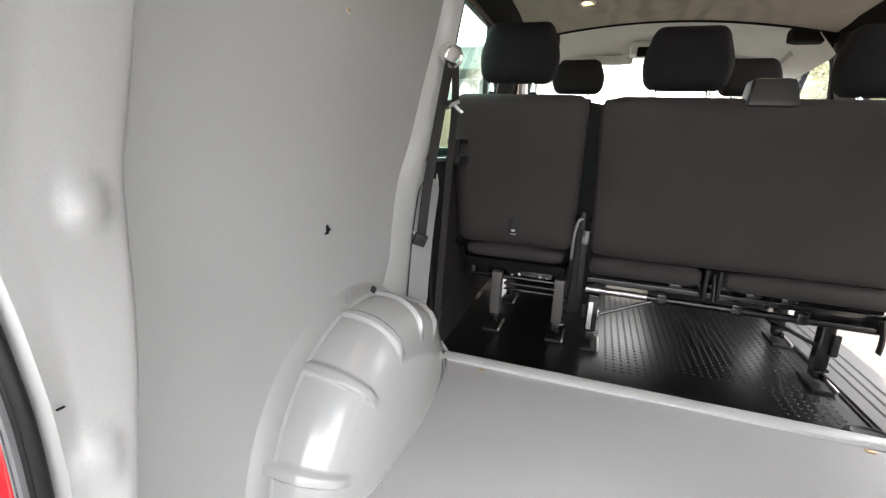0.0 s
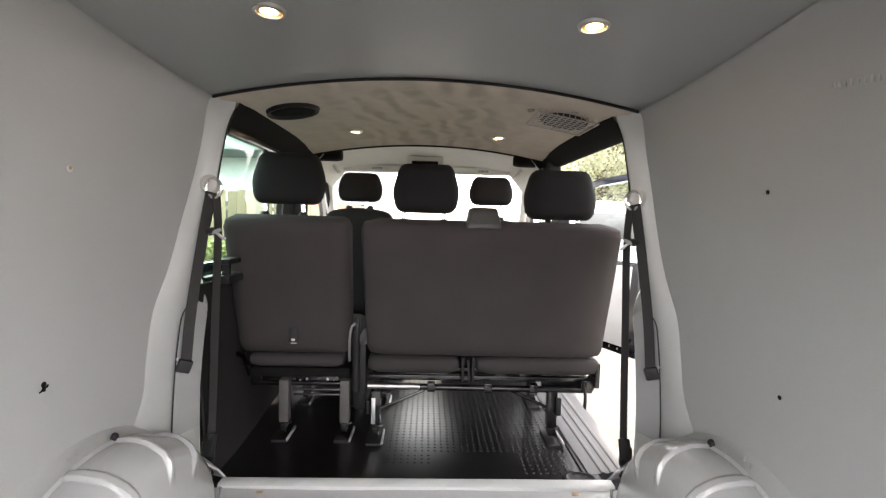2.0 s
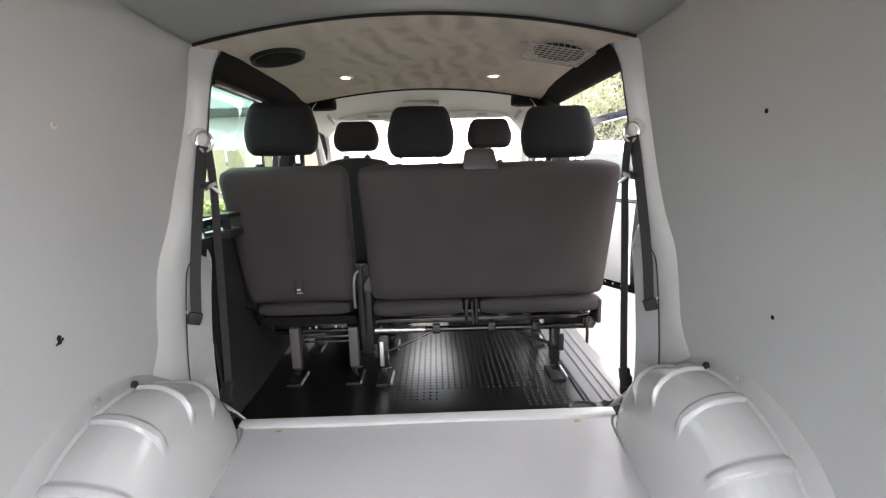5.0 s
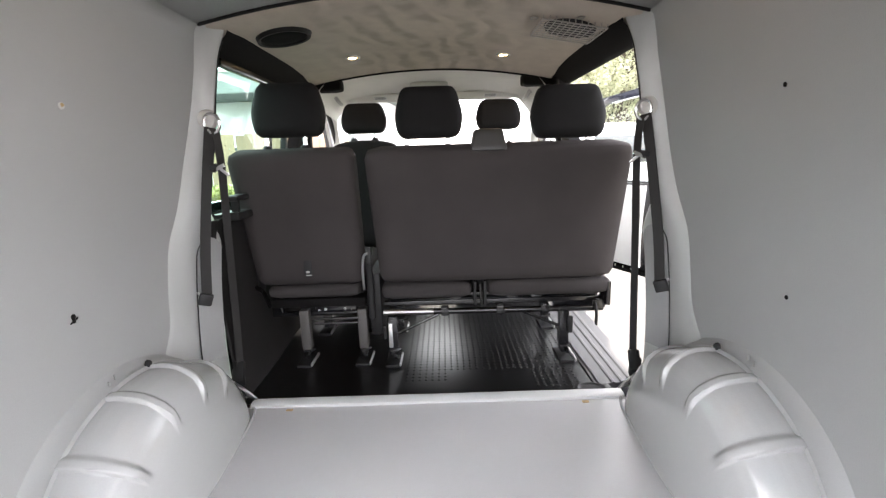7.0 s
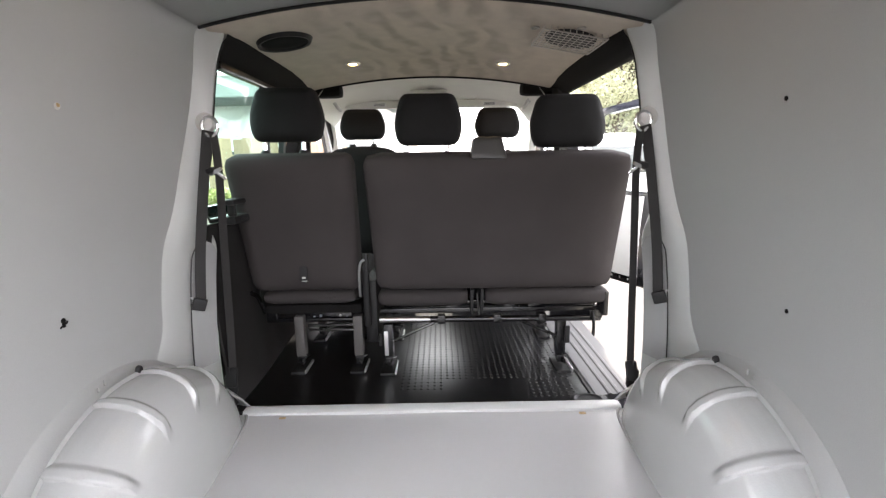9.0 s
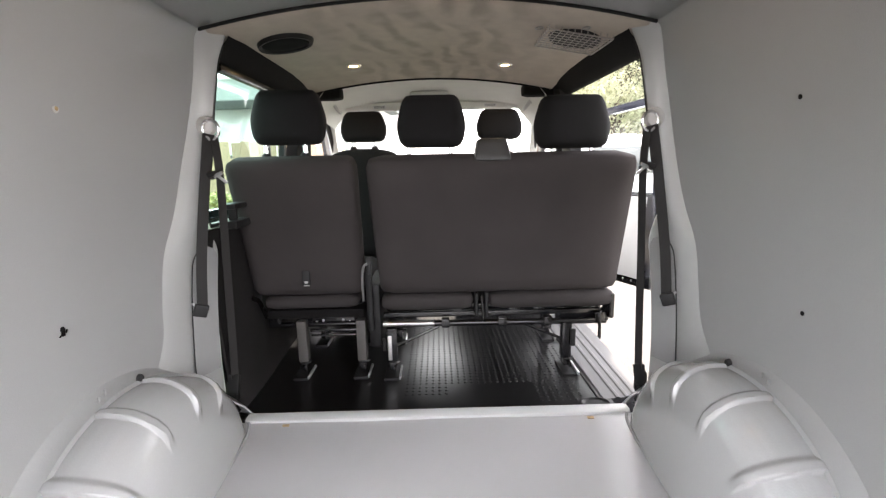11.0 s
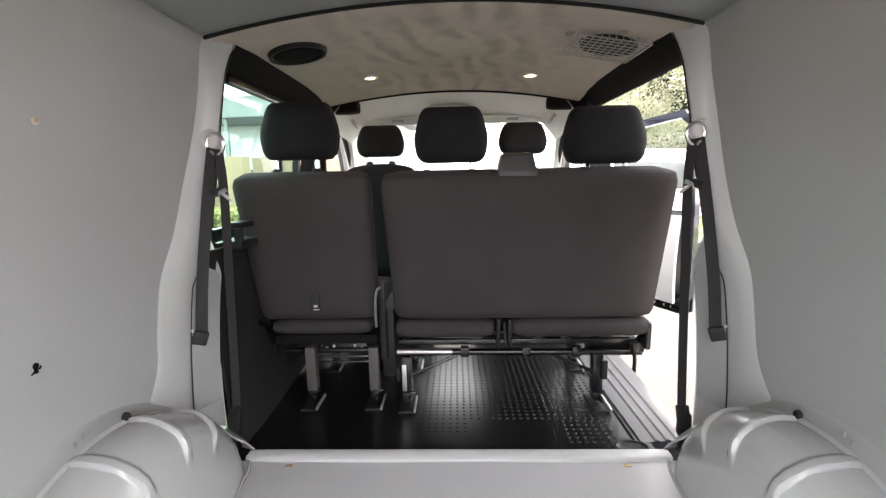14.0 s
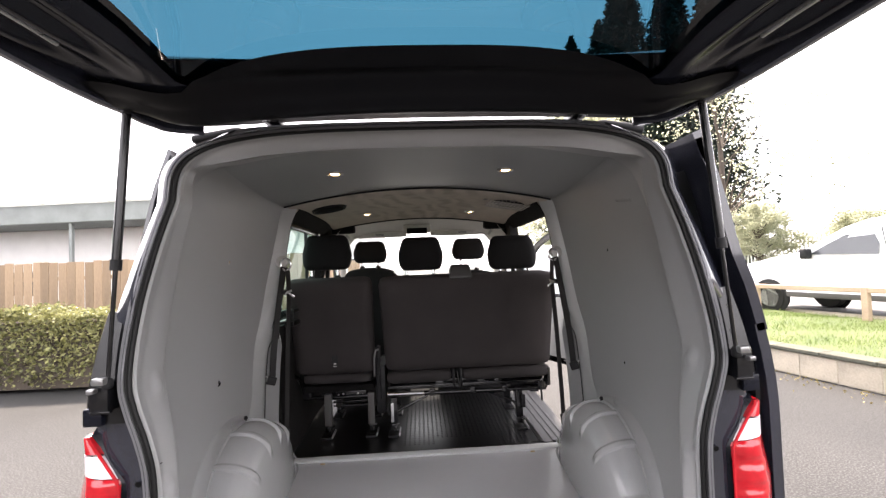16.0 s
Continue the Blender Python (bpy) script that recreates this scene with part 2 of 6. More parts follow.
M = {
    "lining": material("grey textured lining paint", (0.338, 0.342, 0.337), 0.42, vary=0.04, scale=2.2, grain=420, bump=0.14, rough_vary=0.05),
    "steel": material("grey painted steel", (0.435, 0.443, 0.435), 0.34, vary=0.03, scale=2.5, grain=300, bump=0.06, rough_vary=0.03, coat=0.1),
    "frame_paint": material("grey painted opening frame", (0.335, 0.335, 0.33), 0.36, vary=0.04, scale=2.5, grain=300, bump=0.06, rough_vary=0.03, coat=0.1),
    "arch": material("grey glossy arch paint", (0.378, 0.381, 0.377), 0.20, vary=0.03, scale=3, grain=260, bump=0.10, rough_vary=0.03, coat=0.45),
    "cargo_floor": material("grey coated floor", (0.425, 0.422, 0.425), 0.29, vary=0.06, scale=2.0, grain=330, bump=0.12, rough_vary=0.04),
    "ceiling": material("grey vinyl roof lining", (0.282, 0.289, 0.282), 0.40, vary=0.05, scale=2, grain=300, bump=0.12),
    "suede": suede_material("brushed beige suede"),
    "dark_cloth": material("dark grey woven cloth", (0.0105, 0.0102, 0.0108), 0.92, vary=0.2, scale=9, grain=700, bump=0.4, spec=0.2),
    "back_cloth": material("dark brown-grey seat back carpet", (0.041, 0.0362, 0.0366), 0.95, vary=0.14, scale=5, grain=600, bump=0.4, spec=0.15),
    "roll_cloth": material("grey-brown seat base cloth", (0.034, 0.0305, 0.031), 0.9, vary=0.14, scale=6, grain=600, bump=0.35, spec=0.2),
    "black_plastic": material("black grained plastic", (0.011, 0.011, 0.012), 0.55, vary=0.2, scale=8, grain=300, bump=0.15, spec=0.3),
    "dark_trim": material("dark felt trim", (0.0085, 0.008, 0.008), 0.9, vary=0.2, scale=6, grain=350, bump=0.25, spec=0.12),
    "grey_plastic": material("warm grey plastic cover", (0.075, 0.071, 0.068), 0.5, vary=0.08, scale=9, grain=300, bump=0.1),
    "tailgate_trim": material("black inner tailgate trim", (0.003, 0.003, 0.004), 0.38, vary=0.2, scale=8, grain=300, bump=0.08, spec=0.16),
    "gate_gloss": material("glossy black inner tailgate", (0.006, 0.007, 0.012), 0.24, vary=0.2, scale=7, grain=300, bump=0.03, spec=0.3),
    "black_metal": material("black satin metal", (0.007, 0.007, 0.008), 0.22, spec=0.45, coat=0.15, vary=0.2, scale=12, grain=200, bump=0.04),
    "chrome": material("chrome", (0.82, 0.82, 0.83), 0.16, metal=1.0, vary=0.04, scale=10, bump=0.0, rough_vary=0.06),
    "alu": material("brushed aluminium", (0.62, 0.62, 0.62), 0.35, metal=0.8, vary=0.06, scale=5, grain=200, bump=0.05),
    "rubber_floor": material("black rubber floor", (0.007, 0.007, 0.0075), 0.30, vary=0.3, scale=3, grain=160, bump=0.10, rough_vary=0.05, spec=0.4),
    "rubber": material("black rubber", (0.009, 0.009, 0.009), 0.55, vary=0.2, scale=20, bump=0.05, spec=0.25),
    "step_plate": material("grey ribbed step plastic", (0.105, 0.105, 0.107), 0.5, spec=0.25, vary=0.08, scale=6, grain=240, bump=0.08),
    "cover_grey": material("grey pillar cover plastic", (0.27, 0.27, 0.27), 0.45, vary=0.06, scale=6, grain=240, bump=0.08),
    # grey stands in for sky reflected in the black lip
    "lip_sheen": material("grey for sky sheen on the lip", (0.13, 0.13, 0.135), 0.35, vary=0.1, scale=8, grain=200, bump=0.05),
    "felt": material("dark grey felt", (0.020, 0.019, 0.019), 0.95, vary=0.2, scale=6, grain=350, bump=0.3, spec=0.1),
    "step": material("pale grey step plastic", (0.42, 0.42, 0.42), 0.45, vary=0.06, scale=6, grain=240, bump=0.08),
    "webbing": material("black seat belt webbing", (0.013, 0.012, 0.012), 0.7, vary=0.15, scale=30, grain=500, bump=0.2),
    "pale_plastic": material("pale grey plastic", (0.50, 0.49, 0.47), 0.5, vary=0.05, scale=6, grain=200, bump=0.06),
    "cab_trim": material("pale cab headlining", (0.76, 0.75, 0.70), 0.85, vary=0.06, scale=5, grain=300, bump=0.12),
    "paint": material("black body paint", (0.024, 0.026, 0.036), 0.13, vary=0.15, scale=4, grain=500, bump=0.0, coat=1.0, rough_vary=0.05),
    "lamp_red": material("red lamp lens", (0.55, 0.012, 0.02), 0.12, vary=0.15, scale=14, grain=90, bump=0.08, coat=0.8),
    "lamp_clear": material("clear lamp lens", (0.80, 0.72, 0.75), 0.12, vary=0.08, scale=14, bump=0.05, coat=0.8),
    "bulb": material("warm lamp", (1, 0.85, 0.6), 0.4, emit=((1.0, 0.62, 0.27), 13.0), bump=0.0),
    # faint emission on the ring stands for bulb light caught by the reflector
    "lamp_ring": material("amber lamp reflector with added glow", (0.55, 0.36, 0.12), 0.3, emit=((1.0, 0.48, 0.10), 0.10), bump=0.0),
    "outlet": material("dark grey belt outlet plastic", (0.022, 0.0215, 0.0215), 0.5, vary=0.1, scale=9, grain=300, bump=0.1),
    "tarmac": tarmac_material("worn tarmac"),
    "coping": material("mossy coping", (0.085, 0.085, 0.065), 0.9, vary=0.4, scale=5, grain=40, bump=0.7, random_tint=0.2),
    "dry_leaf": leaf_material("fallen leaves", (0.10, 0.07, 0.03), (0.45, 0.38, 0.14), 0.1),
    "road": material("road asphalt", (0.13, 0.13, 0.13), 0.8, scale=0.5, grain=45, vary=0.25, bump=0.5),
    "grass": material("grass blades", (0.09, 0.15, 0.03), 0.7, vary=0.3, scale=3, grain=80, bump=0.1, color2=(0.22, 0.28, 0.07), island=0.35),
    "soil": material("grassy soil", (0.05, 0.08, 0.025), 0.9, vary=0.3, scale=2, grain=60, bump=0.6, color2=(0.11, 0.13, 0.05)),
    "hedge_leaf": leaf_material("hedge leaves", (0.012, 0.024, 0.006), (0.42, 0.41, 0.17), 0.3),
    # far leaves: bright haze is mixed into these colours, paler than real foliage
    "hazed_leaf": leaf_material("tree leaves paled for haze", (0.29, 0.31, 0.21), (0.54, 0.55, 0.41), 0.85),
    "conifer": material("conifer needles", (0.008, 0.02, 0.010), 0.7, vary=0.3, scale=0.5, grain=20, bump=0.0, island=0.35),
    "bark": material("bark", (0.07, 0.055, 0.042), 0.9, vary=0.35, scale=4, grain=30, bump=0.8, stretch=(1, 1, 0.25)),
    "fence_wood": material("weathered fence wood", (0.26, 0.185, 0.12), 0.8, vary=0.25, scale=3, grain=40, bump=0.4, stretch=(3, 3, 0.4), random_tint=0.22),
    "rail_wood": material("pale rail wood", (0.42, 0.31, 0.22), 0.8, vary=0.2, scale=3, grain=40, bump=0.4),
    "stone": material("pale wall block", (0.44, 0.39, 0.31), 0.9, vary=0.2, scale=4, grain=40, bump=0.6, random_tint=0.15),
    "render_wall": material("white rendered wall", (0.75, 0.74, 0.72), 0.85, vary=0.06, scale=1.5, grain=40, bump=0.2),
    "roof_felt": material("grey roof sheet", (0.20, 0.22, 0.21), 0.7, vary=0.15, scale=1.5, grain=30, bump=0.2),
    "car_white": material("white car paint", (0.72, 0.73, 0.75), 0.15, vary=0.03, scale=3, bump=0.0, coat=0.8),
    "car_dark": material("dark car glass", (0.05, 0.055, 0.06), 0.06, vary=0.1, scale=3, bump=0.0, coat=0.6),
    "palisade": material("pale green paling", (0.60, 0.62, 0.55), 0.6, vary=0.1, scale=3, grain=40, bump=0.1),
    "paper": material("white paper label", (0.75, 0.75, 0.74), 0.7, vary=0.03, scale=8, bump=0.02),
    "unseen_wall": material("dark grey of the unseen walls", (0.085, 0.085, 0.085), 0.85, vary=0.25, scale=3, grain=30, bump=0.5),
    "glass": glass_material("clear window glass", (0.93, 0.97, 0.95)),
    "wet_glass": glass_material("green tinted window glass", (0.52, 0.78, 0.70)),
    "privacy": glass_material("dark blue tinted glass", (0.015, 0.063, 0.093)),
    "hole": material("dark hole", (0.006, 0.006, 0.006), 0.9, spec=0.1, vary=0.2, scale=40, bump=0.0),
    "wire": material("dull wire", (0.36, 0.345, 0.32), 0.35, metal=0.8, vary=0.1, scale=20, bump=0.0),
    "dull_metal": material("dull bright metal", (0.34, 0.34, 0.34), 0.32, metal=0.9, vary=0.1, scale=12, grain=120, bump=0.05),
    "brass": material("worn brass", (0.45, 0.33, 0.18), 0.4, metal=0.8, vary=0.2, scale=60, bump=0.05),
}
CX = 0.012   # the van's middle line
RX = 0.028   # middle of the tailgate opening


# ---- shape helpers ----
def mesh_of(name, bm, mat, smooth=True, angle=40):
    bmesh.ops.recalc_face_normals(bm, faces=bm.faces)
    me = bpy.data.meshes.new(name)
    bm.to_mesh(me)
    bm.free()
    me.materials.append(M[mat])
    if smooth:
        me.shade_smooth()
        me.set_sharp_from_angle(angle=radians(angle))
    return me


def part(name, bm, mat, parent=None, label="", smooth=True, angle=40):
    """One mesh object under a thing or under a part; its label may be empty."""
    ob = new(name, mesh_of(name, bm, mat, smooth, angle))
    if parent is not None:
        ob.parent = parent
    return tagged(ob, label)


def thing(name, label, category, at=(0, 0, 0), group="", kind=""):
    ob = new(name)
    ob.empty_display_size = 0.05
    ob.location = at
    return tagged(ob, label, category, group, kind)


def put(ob, parent):
    ob.parent = parent
    return ob


def base_of(ob):
    """Shift a thing's parts so that they stay where they were drawn although its Empty stands at its base."""
    inv = Matrix.Translation(ob.location).inverted()
    for c in ob.children:
        c.matrix_parent_inverse = inv
    return ob


def structure(name, bm, mat, label, category, smooth=True, angle=40, kind="structure"):
    return tagged(part(name, bm, mat, None, "", smooth, angle), label, category, "", kind)


def add_box(bm, c, s, bev=0.0, seg=2, rot=None):
    r = bmesh.ops.create_cube(bm, size=1.0)
    vs = r["verts"]
    m = Matrix.Translation(c) @ (rot.to_4x4() if rot else Matrix()) @ Matrix.Diagonal((*s, 1))
    bmesh.ops.transform(bm, matrix=m, verts=vs)
    if bev:
        es = list({e for v in vs for e in v.link_edges})
        bmesh.ops.bevel(bm, geom=es, offset=bev, segments=seg, affect="EDGES", profile=0.6)
    return bm


def box(c, s, bev=0.0, seg=2, rot=None):
    return add_box(bmesh.new(), c, s, bev, seg, rot)


def rounded(c, s, r, n=10, f=None):
    """A soft block: rounded by r all round, then shaped by f(x, y, z in -1..1, place)."""
    bm = bmesh.new()
    bmesh.ops.create_cube(bm, size=2.0)
    bmesh.ops.subdivide_edges(bm, edges=bm.edges[:], cuts=n, use_grid_fill=True)
    h = Vector(s) / 2
    for v in bm.verts:
        k = v.co.copy()
        p = Vector((k.x * h.x, k.y * h.y, k.z * h.z))
        q = Vector([max(-(h[i] - r), min(h[i] - r, p[i])) for i in range(3)])
        d = p - q
        if d.length > 1e-6:
            m = max(abs(d.x), abs(d.y), abs(d.z))
            p = q + d.normalized() * min(r, m if sum(abs(x) > 1e-6 for x in d) == 1 else r)
        p = p + Vector(c)
        v.co = f(k, p) if f else p
    return bm


def lathe(profile, c=(0, 0, 0), axis="z", n=24):
    """A turned body from (radius, height) pairs."""
    bm = bmesh.new()
    rings = []
    for r, h in profile:
        ring = []
        for i in range(n):
            a = 2 * math.pi * i / n
            p = (r * math.cos(a), r * math.sin(a), h)
            p = {"z": p, "x": (p[2], p[0], p[1]), "y": (p[0], p[2], p[1])}[axis]
            ring.append(bm.verts.new(Vector(p) + Vector(c)))
        rings.append(ring)
    for a, b in zip(rings, rings[1:]):
        for i in range(n):
            bm.faces.new((a[i], a[(i + 1) % n], b[(i + 1) % n], b[i]))
    for ring in (rings[0], rings[-1]):
        try:
            bm.faces.new(ring)
        except ValueError:
            pass
    return bm


def join(*bms):
    out = bmesh.new()
    for b in bms:
        me = bpy.data.meshes.new("tmp")
        b.to_mesh(me)
        b.free()
        out.from_mesh(me)
        bpy.data.meshes.remove(me)
    return out


def loft(rings, closed=False, cap=False):
    bm = bmesh.new()
    rows = [[bm.verts.new(p) for p in ring] for ring in rings]
    for a, b in zip(rows, rows[1:]):
        n = len(a)
        for i in range(n if closed else n - 1):
            bm.faces.new((a[i], a[(i + 1) % n], b[(i + 1) % n], b[i]))
    if cap:
        bm.faces.new(rows[0]), bm.faces.new(rows[-1])
    return bm


def thick(bm, t):
    bmesh.ops.recalc_face_normals(bm, faces=bm.faces)
    bmesh.ops.solidify(bm, geom=bm.faces[:] + bm.edges[:] + bm.verts[:], thickness=t)
    return bm


def smooth_line(pts, n=40):
    """Catmull-Rom through the points."""
    pts = [Vector(p) for p in pts]
    if len(pts) == 2:
        return [pts[0].lerp(pts[1], i / n) for i in range(n + 1)]
    ext = [2 * pts[0] - pts[1]] + pts + [2 * pts[-1] - pts[-2]]
    out = []
    for i in range(n + 1):
        u = i / n * (len(pts) - 1)
        k = min(int(u), len(pts) - 2)
        t = u - k
        a, b, c, d = ext[k:k + 4]
        out.append(0.5 * (2 * b + (c - a) * t + (2 * a - 5 * b + 4 * c - d) * t * t + (3 * b - a - 3 * c + d) * t ** 3))
    return out


def sweep(pts, section, up=(0, 0, 1), closed=False, cap=True):
    """A section of (side, up) offsets swept along points."""
    pts = [Vector(p) for p in pts]
    rings, n = [], len(pts)
    for i, p in enumerate(pts):
        a = pts[(i - 1) % n] if closed else pts[max(0, i - 1)]
        b = pts[(i + 1) % n] if closed else pts[min(n - 1, i + 1)]
        d = (b - a).normalized()
        side = d.cross(Vector(up))
        side = side.normalized() if side.length > 1e-5 else Vector((1, 0, 0))
        w = side.cross(d).normalized()
        rings.append([p + side * s + w * t for s, t in section])
    if closed:
        rings.append(rings[0])
    return loft(rings, closed=True, cap=cap and not closed)


def disc_section(r, n=10):
    return [(r * math.cos(2 * math.pi * i / n), r * math.sin(2 * math.pi * i / n)) for i in range(n)]


def tube(pts, r, n=10, up=(0, 0, 1), closed=False):
    return sweep(pts, disc_section(r, n), up, closed)


def strip_section(w, t):
    return [(-w / 2, -t / 2), (w / 2, -t / 2), (w / 2, t / 2), (-w / 2, t / 2)]


def lerp_table(table, z):
    if z <= table[0][0]:
        return table[0][1]
    for (a, x), (b, y) in zip(table, table[1:]):
        if z <= b:
            k = (z - a) / (b - a)
            return x + (y - x) * k
    return table[-1][1]


def smoothstep(a, b, x):
    t = max(0.0, min(1.0, (x - a) / (b - a)))
    return t * t * (3 - 2 * t)


def hermite_table(table, z):
    """Smooth reading of a table."""
    xs = [a for a, _ in table]
    if z <= xs[0]:
        return table[0][1]
    if z >= xs[-1]:
        return table[-1][1]
    k = max(i for i in range(len(xs) - 1) if xs[i] <= z)
    p = [table[max(0, min(len(table) - 1, j))] for j in range(k - 1, k + 3)]
    h = p[2][0] - p[1][0]
    t = (z - p[1][0]) / h
    m1 = (p[2][1] - p[0][1]) / max(1e-6, p[2][0] - p[0][0]) * h
    m2 = (p[3][1] - p[1][1]) / max(1e-6, p[3][0] - p[1][0]) * h
    return (2 * t**3 - 3 * t**2 + 1) * p[1][1] + (t**3 - 2 * t**2 + t) * m1 + (-2 * t**3 + 3 * t**2) * p[2][1] + (t**3 - t**2) * m2


# ---- the load space: profiles ----
FLOOR = 0.60
WALL = [(0.60, 0.800), (0.90, 0.846), (1.15, 0.853), (1.40, 0.847), (1.65, 0.826), (1.85, 0.782), (1.97, 0.738), (2.02, 0.715)]
PILLAR_Y = [(0.60, 1.15), (0.95, 1.168), (1.15, 1.208), (1.25, 1.240), (1.36, 1.312), (1.50, 1.368), (1.65, 1.398), (1.82, 1.396), (1.93, 1.362), (2.02, 1.34)]
EDGE_X = [(0.60, 0.838), (0.88, 0.837), (1.22, 0.822), (1.36, 0.796), (1.50, 0.776), (1.68, 0.753), (1.77, 0.738), (1.87, 0.716), (1.94, 0.685), (2.02, 0.655)]
EDGE_Y = [(0.60, 1.27), (0.88, 1.27), (1.22, 1.31), (1.36, 1.355), (1.50, 1.41), (1.68, 1.43), (1.94, 1.43), (2.02, 1.42)]
ARCH_Y, ARCH_Z, ARCH_R = 0.88, 0.52, 0.42
CUT_R = 0.457


def pillar_y(side, z):
    """Where the pillar's face meets the wall; a little further back on the left."""
    return hermite_table(PILLAR_Y, z) - (0.034 * smoothstep(0.85, 1.10, z) * (1 - smoothstep(1.45, 1.75, z)) if side < 0 else 0.0)


def panel_rear(z):
    return hermite_table([(0.60, 0.222), (0.95, 0.226), (1.10, 0.256), (1.28, 0.306), (1.45, 0.340), (1.60, 0.365), (1.80, 0.405), (1.97, 0.45)], z)


def corner_curve(y, n=12):
    """Round corner between wall and ceiling: wide at the rear, tight further in."""
    k = max(0.0, 1 - max(0.0, y - 0.47) / 0.75) ** 1.6
    xc, zc = 0.752, 1.948
    za = zc - 0.025 - 0.20 * k
    xb = xc - 0.020 - 0.060 * k
    p, c, q = (hermite_table(WALL, za) - 0.0065, za), (hermite_table(WALL, za) - 0.0065 + (hermite_table(WALL, za) - hermite_table(WALL, za - 0.02)) / 0.02 * (zc - za), zc - 0.004), (xb, roof_z(xb) - 0.004)
    out = []
    for i in range(n + 1):
        t = i / n
        out.append(tuple((1 - t) ** 2 * p[m] + 2 * t * (1 - t) * c[m] + t * t * q[m] for m in (0, 1)))
    return out


def roof_z(x):
    return 2.035 - 0.155 * x * x


def wall_x(y, z):
    return hermite_table(WALL, z)


def both_sides(build, mid=CX):
    """Run build(side, mirror) for the van's two sides; mirror flips a bmesh about the middle line."""
    for side in (-1, 1):
        def place(bm, side=side):
            for v in bm.verts:
                v.co.x = mid + side * v.co.x
            return bm
        build(side, place)


# ---- the load space: floor, walls, ceiling ----
def cargo_floor():
    nx, ny = 24, 24
    def p(u, v):
        x, y = -0.80 + 1.6 * u, 0.02 + 1.29 * v
        return (CX + x, y, FLOOR + 0.0015 * math.sin(9 * x + 1) * math.sin(6 * y))
    top = loft([[p(i / nx, j / ny) for i in range(nx + 1)] for j in range(ny + 1)])
    thick(top, 0.02)
    ob = structure("floor", top, "cargo_floor", "grey coated load floor of the van, lightly textured and clean", "floor")
    lip = sweep([(CX - 0.70, 1.335, FLOOR + 0.002), (CX + 0.70, 1.335, FLOOR + 0.002)],
                [(-0.03, -0.03), (0.03, -0.03), (0.03, 0.008), (0.022, 0.014), (-0.012, 0.014), (-0.020, 0.006), (-0.03, 0.004)])
    part("edge_strip", lip, "steel", ob, "grey painted raised metal lip")
    for x, y in ((-0.535, 1.285), (0.560, 1.285)):
        part("floor_slot", box((x, y, FLOOR + 0.002), (0.024, 0.012, 0.004), 0.0015), "brass", ob, "small slot with bare brown metal")
    return ob


